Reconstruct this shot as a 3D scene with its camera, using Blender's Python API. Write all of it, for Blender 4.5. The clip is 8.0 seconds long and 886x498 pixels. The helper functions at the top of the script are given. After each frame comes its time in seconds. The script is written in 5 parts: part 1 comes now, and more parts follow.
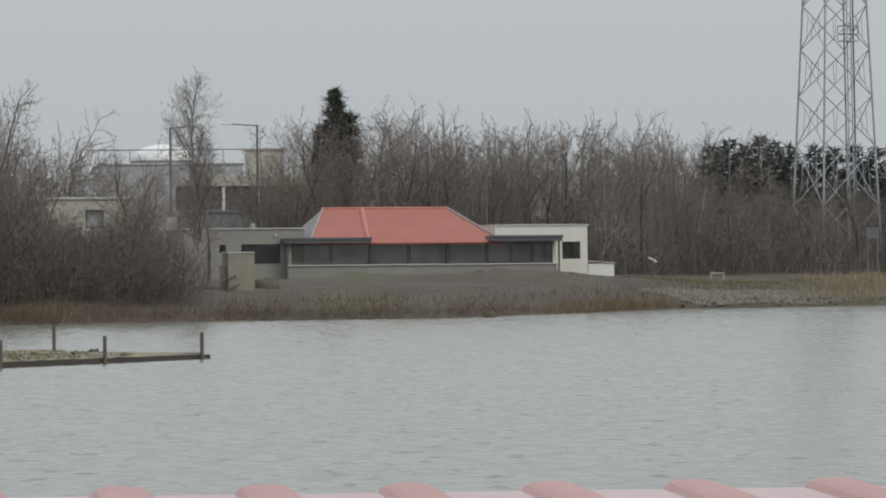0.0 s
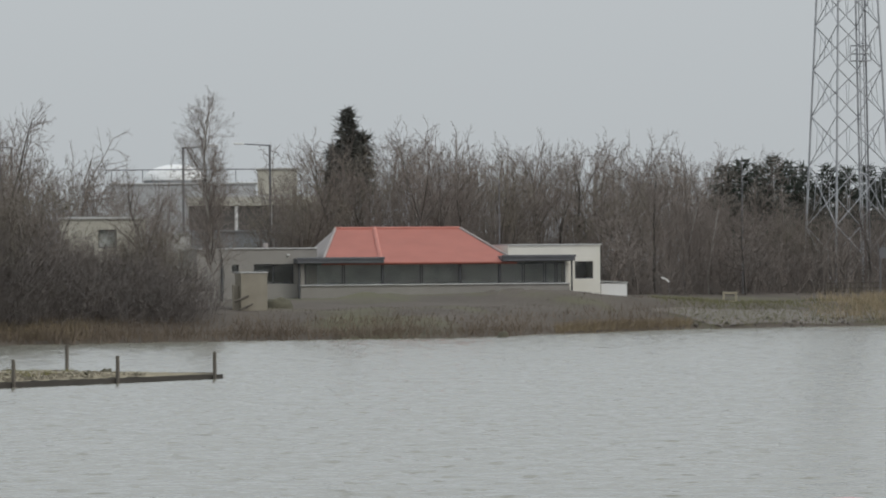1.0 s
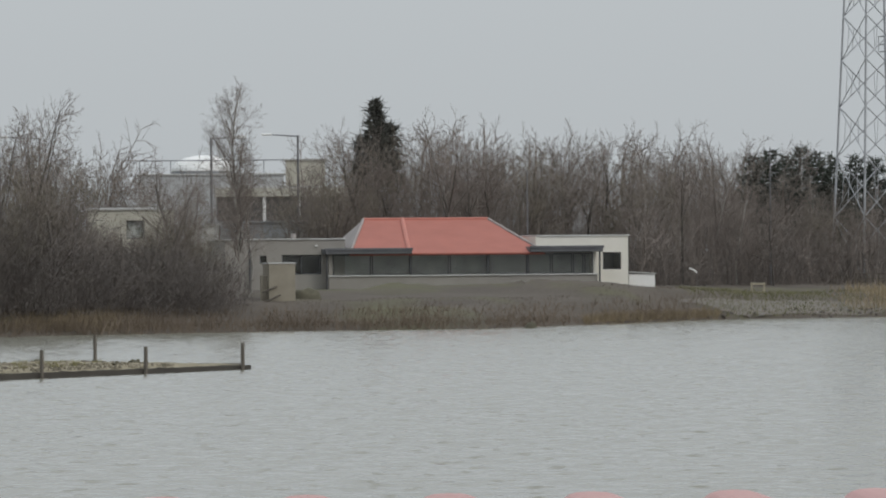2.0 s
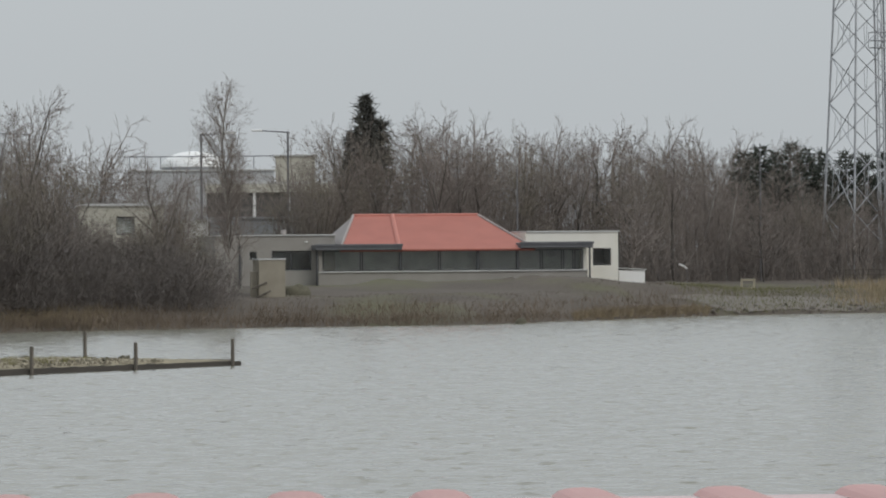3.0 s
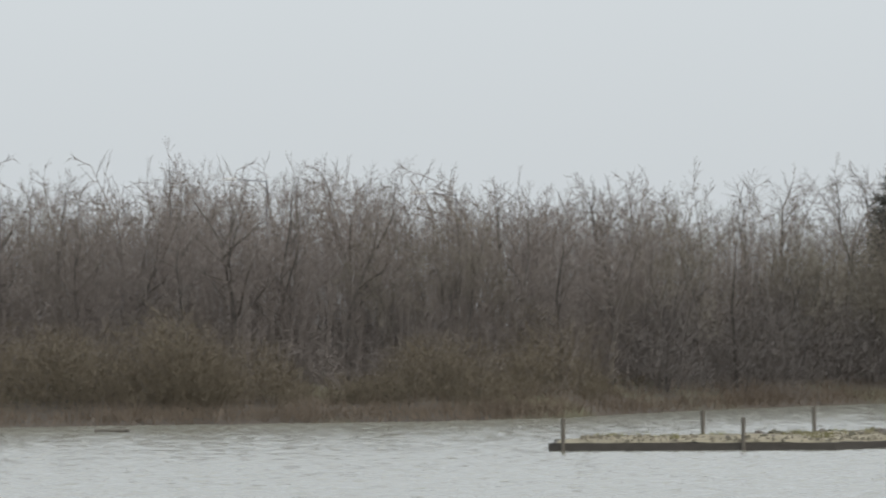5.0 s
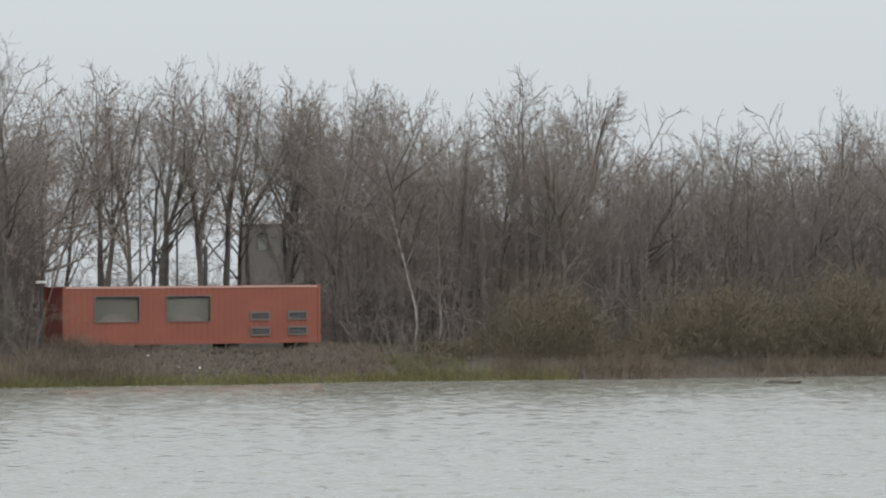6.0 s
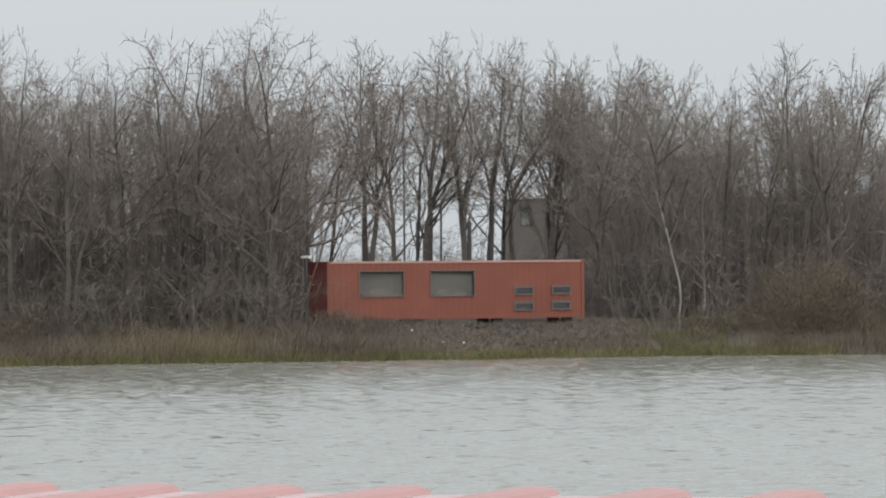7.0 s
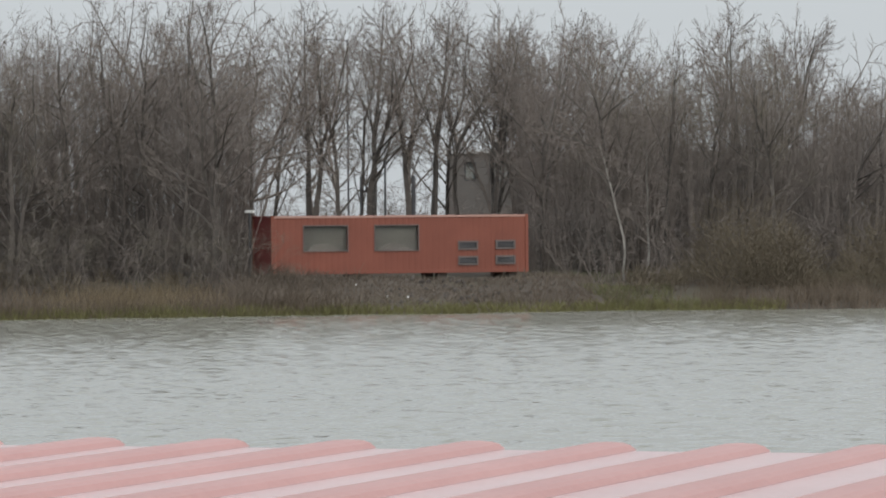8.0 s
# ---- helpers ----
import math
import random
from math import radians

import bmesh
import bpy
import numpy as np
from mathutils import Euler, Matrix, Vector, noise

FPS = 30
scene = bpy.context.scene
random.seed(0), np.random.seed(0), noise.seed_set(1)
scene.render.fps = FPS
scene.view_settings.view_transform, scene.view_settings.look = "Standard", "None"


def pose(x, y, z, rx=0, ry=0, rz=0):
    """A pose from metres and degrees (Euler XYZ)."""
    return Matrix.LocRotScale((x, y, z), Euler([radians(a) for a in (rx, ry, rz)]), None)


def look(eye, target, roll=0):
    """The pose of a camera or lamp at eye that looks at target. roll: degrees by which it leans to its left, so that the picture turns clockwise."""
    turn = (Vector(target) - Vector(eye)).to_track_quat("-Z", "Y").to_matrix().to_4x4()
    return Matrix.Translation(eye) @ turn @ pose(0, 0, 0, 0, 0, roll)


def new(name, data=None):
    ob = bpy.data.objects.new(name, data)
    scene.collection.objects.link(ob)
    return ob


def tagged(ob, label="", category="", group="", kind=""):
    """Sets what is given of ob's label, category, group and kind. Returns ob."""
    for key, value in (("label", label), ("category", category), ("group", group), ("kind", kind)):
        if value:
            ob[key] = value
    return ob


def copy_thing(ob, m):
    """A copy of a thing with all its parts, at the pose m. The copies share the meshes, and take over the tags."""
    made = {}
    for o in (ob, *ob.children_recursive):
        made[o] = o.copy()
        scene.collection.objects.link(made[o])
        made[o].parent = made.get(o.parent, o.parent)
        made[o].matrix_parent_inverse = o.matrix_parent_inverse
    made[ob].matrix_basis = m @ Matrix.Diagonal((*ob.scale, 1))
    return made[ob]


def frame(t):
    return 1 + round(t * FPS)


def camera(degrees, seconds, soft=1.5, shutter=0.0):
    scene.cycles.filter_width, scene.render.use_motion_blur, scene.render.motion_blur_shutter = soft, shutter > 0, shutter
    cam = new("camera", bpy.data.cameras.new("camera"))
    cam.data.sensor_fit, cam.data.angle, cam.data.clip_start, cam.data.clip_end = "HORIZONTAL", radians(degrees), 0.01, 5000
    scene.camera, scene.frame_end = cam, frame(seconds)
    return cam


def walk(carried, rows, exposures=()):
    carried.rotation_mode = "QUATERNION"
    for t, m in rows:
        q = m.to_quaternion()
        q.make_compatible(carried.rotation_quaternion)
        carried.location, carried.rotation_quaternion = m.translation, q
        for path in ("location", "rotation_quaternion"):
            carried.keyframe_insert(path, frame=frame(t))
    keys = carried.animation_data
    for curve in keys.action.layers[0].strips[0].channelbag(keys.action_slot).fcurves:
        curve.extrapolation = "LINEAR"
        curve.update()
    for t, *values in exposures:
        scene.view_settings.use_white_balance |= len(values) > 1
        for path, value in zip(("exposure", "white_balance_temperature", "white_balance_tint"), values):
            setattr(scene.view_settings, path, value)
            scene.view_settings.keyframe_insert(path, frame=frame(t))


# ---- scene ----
# The eye stands 4.2 m above the lake and only turns. Bearings k are in steps of 1/8000 radian, 784 is straight ahead.
EYE = (0.0, 0.0, 4.2)
cam = camera(11.19, 8.0, soft=2.0, shutter=0.06)


def aim(yaw, pitch, roll=-0.45):
    a, p = radians(yaw), radians(pitch)
    return look(EYE, (math.sin(a) * math.cos(p), math.cos(a) * math.cos(p), EYE[2] + math.sin(p)), roll)


# seconds, degrees to the right, degrees up
PATH = [
    (0.0, 0.0, -0.050), (0.2, 0.150, 0.179), (0.3, 0.158, 0.172), (0.4, 0.107, 0.107), (0.5, 0.025, 0.039),
    (0.6, 0.0, 0.043), (0.7, -0.100, 0.043), (0.8, -0.136, 0.100), (0.9, -0.193, 0.143), (1.0, -0.159, 0.202),
    (1.1, -0.136, 0.150), (1.2, -0.079, 0.107), (1.3, 0.0, 0.100), (1.4, 0.072, 0.050), (1.5, 0.121, 0.002),
    (1.6, 0.158, 0.029), (1.7, 0.0, 0.079), (1.8, -0.136, 0.072), (1.9, -0.374, 0.072), (2.0, -0.514, 0.088),
    (2.1, -0.608, 0.068), (2.2, -0.668, 0.022), (3.3, -0.325, 0.040), (3.5, -1.040, 0.013), (3.7, -2.100, -0.043),
    (3.9, -2.952, 0.040), (4.0, -3.188, 0.173), (4.1, -3.555, 0.258), (4.2, -3.975, 0.393), (5.3, -16.228, 0.978),
    (5.5, -17.884, 0.859), (5.7, -19.300, 0.800), (5.9, -20.719, 0.501), (6.0, -21.279, 0.443), (6.1, -21.942, 0.342),
    (6.3, -22.968, 0.322), (6.5, -23.878, 0.211), (6.7, -24.286, 0.150), (7.0, -24.622, 0.150), (7.1, -24.486, 0.143),
    (7.3, -24.178, 0.057), (7.5, -24.084, -0.184), (7.6, -23.914, -0.293), (7.7, -23.871, -0.480), (7.9, -23.871, -0.570),
    (8.0, -23.918, -0.432)]
walk(cam, [(t, aim(y, p)) for t, y, p in PATH],
     exposures=[(0.0, 0.0), (4.2, 0.06), (5.3, 0.42), (6.0, 0.38), (7.0, 0.36), (8.0, 0.26)])

# ---- overcast daylight ----
world = bpy.data.worlds.new("overcast_sky")
scene.world = world
world.use_nodes = True
wn, wl = world.node_tree.nodes, world.node_tree.links
wn.clear()
sky = wn.new("ShaderNodeTexSky")
sky.sky_type, sky.sun_disc = "NISHITA", False
sky.sun_elevation, sky.sun_rotation = radians(38), radians(120)
sky.dust_density, sky.air_density = 5.0, 1.0
bw = wn.new("ShaderNodeRGBToBW")
veil = wn.new("ShaderNodeMix")
veil.data_type = "RGBA"
veil.inputs["Factor"].default_value = 0.93
veil.inputs["B"].default_value = (4.45, 4.75, 4.95, 1)
back = wn.new("ShaderNodeBackground")
back.inputs["Strength"].default_value = 0.108
out = wn.new("ShaderNodeOutputWorld")
wl.new(sky.outputs[0], veil.inputs["A"])
dirn = wn.new("ShaderNodeTexCoord")
sep = wn.new("ShaderNodeSeparateXYZ")
rise = wn.new("ShaderNodeMath")
rise.operation, rise.use_clamp = "MULTIPLY_ADD", False
rise.inputs[1].default_value, rise.inputs[2].default_value = 1.1, 1.0
lift = wn.new("ShaderNodeVectorMath")
lift.operation = "SCALE"
wl.new(dirn.outputs["Generated"], sep.inputs[0])
wl.new(sep.outputs["Z"], rise.inputs[0])
wl.new(veil.outputs["Result"], lift.inputs[0])
wl.new(rise.outputs[0], lift.inputs["Scale"])
wl.new(lift.outputs[0], back.inputs["Color"])
wl.new(back.outputs[0], out.inputs["Surface"])
sun = new("sun", bpy.data.lights.new("sun", "SUN"))
sun.data.energy, sun.data.angle, sun.data.color = 0.7, radians(25), (1.0, 0.96, 0.9)
sun.matrix_world = look((60, -45, 60), (0, 0, 0))


# ---- materials ----
def mat(name, dark, light, scale=3.0, rough=0.8, metal=0.0, bump=0.2, fine=40.0, island=0.0, stretch=(1, 1, 1), coords="Object", spec=0.5):
    m = bpy.data.materials.new(name)
    m.use_nodes = True
    n, l = m.node_tree.nodes, m.node_tree.links
    b = n["Principled BSDF"]
    tc = n.new("ShaderNodeTexCoord")
    mp = n.new("ShaderNodeMapping")
    mp.inputs["Scale"].default_value = stretch
    l.new(tc.outputs[coords], mp.inputs["Vector"])
    big = n.new("ShaderNodeTexNoise")
    big.inputs["Scale"].default_value, big.inputs["Detail"].default_value = scale, 5
    small = n.new("ShaderNodeTexNoise")
    small.inputs["Scale"].default_value, small.inputs["Detail"].default_value = fine, 3
    l.new(mp.outputs[0], big.inputs["Vector"])
    l.new(mp.outputs[0], small.inputs["Vector"])
    mix = n.new("ShaderNodeMath")
    mix.operation = "MULTIPLY_ADD"
    mix.inputs[1].default_value = 0.35
    l.new(small.outputs["Fac"], mix.inputs[0])
    half = n.new("ShaderNodeMath")
    half.operation = "MULTIPLY"
    half.inputs[1].default_value = 0.65
    l.new(big.outputs["Fac"], half.inputs[0])
    l.new(half.outputs[0], mix.inputs[2])
    val = mix.outputs[0]
    if island:
        geo = n.new("ShaderNodeNewGeometry")
        obi = n.new("ShaderNodeObjectInfo")
        a1 = n.new("ShaderNodeMath")
        a1.operation = "MULTIPLY_ADD"
        a1.inputs[1].default_value = island
        l.new(geo.outputs["Random Per Island"], a1.inputs[0])
        l.new(val, a1.inputs[2])
        a2 = n.new("ShaderNodeMath")
        a2.operation = "MULTIPLY_ADD"
        a2.inputs[1].default_value = island * 0.8
        l.new(obi.outputs["Random"], a2.inputs[0])
        l.new(a1.outputs[0], a2.inputs[2])
        a3 = n.new("ShaderNodeMath")
        a3.operation = "SUBTRACT"
        a3.inputs[1].default_value = island * 0.9
        l.new(a2.outputs[0], a3.inputs[0])
        val = a3.outputs[0]
    ramp = n.new("ShaderNodeValToRGB")
    ramp.color_ramp.elements[0].position, ramp.color_ramp.elements[1].position = 0.3, 0.7
    ramp.color_ramp.elements[0].color, ramp.color_ramp.elements[1].color = (*dark, 1), (*light, 1)
    l.new(val, ramp.inputs["Fac"])
    l.new(ramp.outputs["Color"], b.inputs["Base Color"])
    b.inputs["Roughness"].default_value, b.inputs["Metallic"].default_value = rough, metal
    b.inputs["Specular IOR Level"].default_value = spec
    if bump:
        bp = n.new("ShaderNodeBump")
        bp.inputs["Strength"].default_value, bp.inputs["Distance"].default_value = bump, 0.02
        l.new(small.outputs["Fac"], bp.inputs["Height"])
        l.new(bp.outputs[0], b.inputs["Normal"])
    return m


def glass_mat(name, tint, rough=0.05):
    m = bpy.data.materials.new(name)
    m.use_nodes = True
    b = m.node_tree.nodes["Principled BSDF"]
    b.inputs["Base Color"].default_value = (*tint, 1)
    b.inputs["Roughness"].default_value, b.inputs["Transmission Weight"].default_value, b.inputs["IOR"].default_value = rough, 1.0, 1.45
    return m


M_BARK = mat("bark_grey_brown", (0.08, 0.07, 0.063), (0.15, 0.133, 0.12), 2, 0.95, bump=0.5, island=0.2)
M_TWIG = mat("twigs_brown", (0.17, 0.145, 0.128), (0.25, 0.216, 0.192), 0.5, 0.95, bump=0, island=0.12)
M_TWIG_OLIVE = mat("twigs_olive", (0.15, 0.132, 0.103), (0.225, 0.2, 0.158), 0.5, 0.95, bump=0, island=0.12)
M_BIRCH = mat("birch_bark", (0.17, 0.16, 0.145), (0.42, 0.40, 0.37), 4, 0.85, bump=0.3, stretch=(1, 1, 0.4))
M_NEEDLE = mat("dark_needles", (0.052, 0.06, 0.052), (0.085, 0.094, 0.08), 0.6, 1.0, bump=0, island=0.12, spec=0.1)
M_BRUSH = mat("undergrowth_twigs", (0.165, 0.141, 0.124), (0.24, 0.208, 0.186), 0.12, 0.95, bump=0, island=0.1)
M_REED = mat("dry_reed", (0.135, 0.105, 0.078), (0.225, 0.178, 0.132), 0.15, 0.9, bump=0, island=0.3)
M_GRASS = mat("winter_grass", (0.10, 0.10, 0.048), (0.185, 0.18, 0.09), 0.2, 0.9, bump=0, island=0.3)
M_RENDER_W = mat("cream_render", (0.66, 0.64, 0.57), (0.76, 0.74, 0.68), 0.7, 0.9, bump=0.1)
M_RENDER_G = mat("grey_render", (0.25, 0.235, 0.215), (0.33, 0.315, 0.29), 0.6, 0.9, bump=0.1)
M_HUT = mat("pale_block", (0.25, 0.225, 0.18), (0.34, 0.31, 0.25), 1.2, 0.95, bump=0.4)
M_PARAPET = mat("parapet_cap", (0.45, 0.45, 0.44), (0.58, 0.58, 0.57), 2, 0.6)
M_RED_ROOF = mat("red_roof_sheet", (0.315, 0.098, 0.071), (0.385, 0.127, 0.093), 0.8, 0.6, bump=0.15)
M_RIDGE = mat("pink_ridge_cap", (0.44, 0.16, 0.125), (0.52, 0.21, 0.165), 1.5, 0.6)
M_LEAD_SHEEN = mat("grey_lead_and_sheen", (0.25, 0.225, 0.215), (0.34, 0.31, 0.295), 1.5, 0.65, bump=0.2)
M_FASCIA = mat("dark_fascia", (0.085, 0.088, 0.098), (0.14, 0.143, 0.155), 1.0, 0.5)
M_FRAME = mat("dark_frame", (0.055, 0.056, 0.06), (0.085, 0.087, 0.092), 2, 0.5)
# interior colour raised so that the panes look as bright as reflecting glass
M_INSIDE = mat("brightened_interior", (0.24, 0.235, 0.225), (0.58, 0.57, 0.55), 0.9, 0.9)
M_GLASS = glass_mat("window_glass", (0.90, 0.94, 0.93))
M_BOX = mat("container_red", (0.20, 0.060, 0.039), (0.265, 0.083, 0.054), 0.7, 0.6, bump=0.15)
M_BOX_END = mat("container_dark_red", (0.185, 0.038, 0.036), (0.24, 0.052, 0.048), 0.9, 0.6)
# container red lightened: daylight on the top edge is put into the colour
M_BOX_RAIL = mat("container_lit_rail", (0.40, 0.22, 0.18), (0.50, 0.30, 0.25), 1.5, 0.6)
M_STEEL = mat("galvanised_steel", (0.30, 0.31, 0.33), (0.44, 0.45, 0.47), 3, 0.55, 0.2)
M_POLE = mat("grey_pole", (0.14, 0.14, 0.15), (0.21, 0.21, 0.22), 2, 0.6, 0.2)
M_WHITE = mat("white_paint", (0.72, 0.72, 0.70), (0.82, 0.82, 0.81), 1.0, 0.5)
M_GREY_WALL = mat("grey_cladding", (0.24, 0.25, 0.26), (0.33, 0.34, 0.35), 0.3, 0.7)
M_DARK_WALL = mat("dark_cladding", (0.082, 0.075, 0.07), (0.13, 0.12, 0.112), 0.3, 0.8)
M_CREAM = mat("cream_cladding", (0.45, 0.43, 0.36), (0.56, 0.54, 0.47), 0.3, 0.8)
M_BLUE = mat("blue_cladding", (0.07, 0.10, 0.17), (0.10, 0.14, 0.22), 0.4, 0.7)
# brown-grey walls, lightened in colour to stand for haze before them
M_FACTORY = mat("haze_lifted_brown_cladding", (0.135, 0.124, 0.115), (0.19, 0.176, 0.163), 0.3, 0.85)
M_BRAMBLE = mat("bramble_stems", (0.13, 0.107, 0.075), (0.205, 0.17, 0.12), 0.25, 0.95, bump=0, island=0.2)
M_SCRUB = mat("dark_scrub_twigs", (0.115, 0.102, 0.094), (0.175, 0.156, 0.143), 0.2, 0.95, bump=0, island=0.15)
# grey cladding with the distance haze mixed into its colour
M_HAZY = mat("haze_paled_grey_cladding", (0.42, 0.43, 0.44), (0.52, 0.53, 0.54), 0.3, 0.8)
M_TIMBER = mat("weathered_timber", (0.085, 0.075, 0.062), (0.17, 0.15, 0.125), 3, 0.9, bump=0.5, stretch=(1, 1, 0.2))
M_TIMBER_PALE = mat("pale_timber", (0.30, 0.27, 0.20), (0.42, 0.38, 0.29), 3, 0.9)
# lighter copy of the dark needles, haze painted into the tone
M_NEEDLE_HAZE = mat("haze_dulled_needles", (0.075, 0.075, 0.067), (0.105, 0.103, 0.092), 0.6, 1.0, bump=0, island=0.12, spec=0.1)
M_PEBBLE = mat("pebbles", (0.12, 0.105, 0.075), (0.34, 0.30, 0.22), 0.8, 0.95, bump=0.2, island=0.6)
M_SAND = mat("shingle", (0.15, 0.13, 0.085), (0.33, 0.29, 0.205), 1.5, 0.95, bump=0.8)
M_STONE = mat("rubble_stone", (0.07, 0.06, 0.052), (0.14, 0.122, 0.108), 3, 0.95, bump=0.6, island=0.3)
M_TURF = mat("dark_turf", (0.07, 0.065, 0.045), (0.13, 0.12, 0.085), 3, 0.95, bump=0.5)
# the ribs' faded red, paled to carry the sky's reflection at grazing view
M_SHEET_SHEEN = mat("sky_sheen_pink_sheet", (0.52, 0.325, 0.315), (0.62, 0.42, 0.41), 1.2, 0.24, bump=0.0)
M_GRAVEL = mat("pale_gravel", (0.115, 0.104, 0.09), (0.185, 0.168, 0.147), 0.5, 0.95, bump=0.8, fine=8.0)
M_DEAD = mat("dead_stems", (0.095, 0.077, 0.062), (0.185, 0.152, 0.122), 0.2, 0.95, bump=0, island=0.3)
M_TAN = mat("tan_grass", (0.19, 0.15, 0.095), (0.34, 0.275, 0.18), 0.3, 0.9, bump=0, island=0.25)
M_BLIND = mat("dull_blind", (0.09, 0.081, 0.074), (0.17, 0.154, 0.14), 0.8, 0.9)
M_WET = mat("wet_dark_timber", (0.035, 0.03, 0.025), (0.075, 0.066, 0.055), 3, 0.7, bump=0.4, stretch=(0.2, 1, 1))
M_YELLOW = mat("yellow_green_grass", (0.12, 0.115, 0.045), (0.24, 0.225, 0.095), 0.3, 0.9, bump=0, island=0.3)
M_CASING = mat("grey_casing", (0.13, 0.107, 0.10), (0.185, 0.155, 0.146), 2, 0.6)
M_SHEET = mat("faded_red_sheet", (0.43, 0.205, 0.187), (0.52, 0.27, 0.25), 1.2, 0.42, bump=0.05)


def ground_mat():
    m = mat("lakeside_ground", (0.066, 0.054, 0.043), (0.112, 0.094, 0.077), 0.16, 0.95, bump=0.8, fine=6.0)
    n, l = m.node_tree.nodes, m.node_tree.links
    b, ramp = n["Principled BSDF"], [x for x in n if x.type == "VALTORGB"][0]
    tc = [x for x in n if x.type == "TEX_COORD"][0]
    patch = n.new("ShaderNodeTexNoise")
    patch.inputs["Scale"].default_value, patch.inputs["Detail"].default_value = 0.11, 6
    l.new(tc.outputs["Object"], patch.inputs["Vector"])
    r2 = n.new("ShaderNodeValToRGB")
    r2.color_ramp.elements[0].position, r2.color_ramp.elements[1].position = 0.52, 0.72
    l.new(patch.outputs["Fac"], r2.inputs["Fac"])
    mx = n.new("ShaderNodeMix")
    mx.data_type = "RGBA"
    mx.inputs["B"].default_value = (0.105, 0.105, 0.05, 1)
    l.new(r2.outputs["Color"], mx.inputs["Factor"])
    l.new(ramp.outputs["Color"], mx.inputs["A"])
    l.new(mx.outputs["Result"], b.inputs["Base Color"])
    return m


def water_mat():
    """Wind-ruffled water: wavelets of three sizes, on a surface leaned towards the eye to mirror more sky."""
    m = bpy.data.materials.new("lake_water")
    m.use_nodes = True
    n, l = m.node_tree.nodes, m.node_tree.links
    b = n["Principled BSDF"]
    b.inputs["Base Color"].default_value = (0.235, 0.23, 0.195, 1)
    b.inputs["Roughness"].default_value, b.inputs["IOR"].default_value = 0.10, 1.33
    tc = n.new("ShaderNodeTexCoord")
    total = None
    for scale, amp, st in ((0.35, 0.05, (0.8, 1, 1)), (2.0, 0.33, (0.95, 1, 1)), (6.0, 0.16, (1, 1, 1))):
        mp = n.new("ShaderNodeMapping")
        mp.inputs["Scale"].default_value = st
        mp.inputs["Rotation"].default_value = (0, 0, 0.2)
        tx = n.new("ShaderNodeTexNoise")
        tx.inputs["Scale"].default_value, tx.inputs["Detail"].default_value = scale, 2
        sub = n.new("ShaderNodeVectorMath")
        sub.operation = "SUBTRACT"
        sub.inputs[1].default_value = (0.5, 0.5, 0.5)
        sc = n.new("ShaderNodeVectorMath")
        sc.operation = "SCALE"
        sc.inputs["Scale"].default_value = amp
        l.new(tc.outputs["Object"], mp.inputs["Vector"])
        l.new(mp.outputs[0], tx.inputs["Vector"])
        l.new(tx.outputs["Color"], sub.inputs[0])
        l.new(sub.outputs[0], sc.inputs[0])
        if total:
            ad = n.new("ShaderNodeVectorMath")
            l.new(total.outputs[0], ad.inputs[0])
            l.new(sc.outputs[0], ad.inputs[1])
            total = ad
        else:
            total = sc
    flat = n.new("ShaderNodeVectorMath")
    flat.operation = "MULTIPLY"
    flat.inputs[1].default_value = (1, 1, 0)
    mp = n.new("ShaderNodeMapping")
    mp.inputs["Scale"].default_value = (1.7, 0.8, 1)
    chop = n.new("ShaderNodeTexNoise")
    chop.inputs["Scale"].default_value, chop.inputs["Detail"].default_value = 1.0, 3
    crest = n.new("ShaderNodeMapRange")
    crest.inputs["From Min"].default_value, crest.inputs["From Max"].default_value = 0.60, 0.74
    steep = n.new("ShaderNodeVectorMath")
    steep.operation = "SCALE"
    steep.inputs[0].default_value = (0.05, -0.42, 0)
    both = n.new("ShaderNodeVectorMath")
    l.new(tc.outputs["Object"], mp.inputs["Vector"])
    l.new(mp.outputs[0], chop.inputs["Vector"])
    l.new(chop.outputs["Fac"], crest.inputs["Value"])
    l.new(crest.outputs["Result"], steep.inputs["Scale"])
    up = n.new("ShaderNodeVectorMath")
    # constant lean towards the eye, added to brighten the water with sky
    up.inputs[1].default_value = (0.03, -0.085, 1)
    unit = n.new("ShaderNodeVectorMath")
    unit.operation = "NORMALIZE"
    l.new(total.outputs[0], flat.inputs[0])
    l.new(flat.outputs[0], both.inputs[0])
    l.new(steep.outputs[0], both.inputs[1])
    l.new(both.outputs[0], up.inputs[0])
    l.new(up.outputs[0], unit.inputs[0])
    l.new(unit.outputs[0], b.inputs["Normal"])
    return m


M_GROUND, M_WATER = ground_mat(), water_mat()


# ---- building helpers ----
def at(k, d, z=0.0):
    a = (k - 784) / 8000
    return Vector((d * math.sin(a), d * math.cos(a), z))


def mesh_of(name, verts, faces, material, smooth=False):
    me = bpy.data.meshes.new(name)
    me.from_pydata([tuple(v) for v in verts], [], [tuple(f) for f in faces])
    me.materials.append(material)
    me.update()
    if smooth:
        me.polygons.foreach_set("use_smooth", [True] * len(me.polygons))
    return me


def part(name, bm, material, parent=None, label=""):
    """Links a bmesh (or a mesh) as one object under a thing or a part."""
    if isinstance(bm, bmesh.types.BMesh):
        me = bpy.data.meshes.new(name)
        bmesh.ops.recalc_face_normals(bm, faces=bm.faces)
        bm.to_mesh(me)
        bm.free()
        me.materials.append(material)
    else:
        me = bm
    ob = new(name, me)
    if parent:
        ob.parent = parent
    return tagged(ob, label)


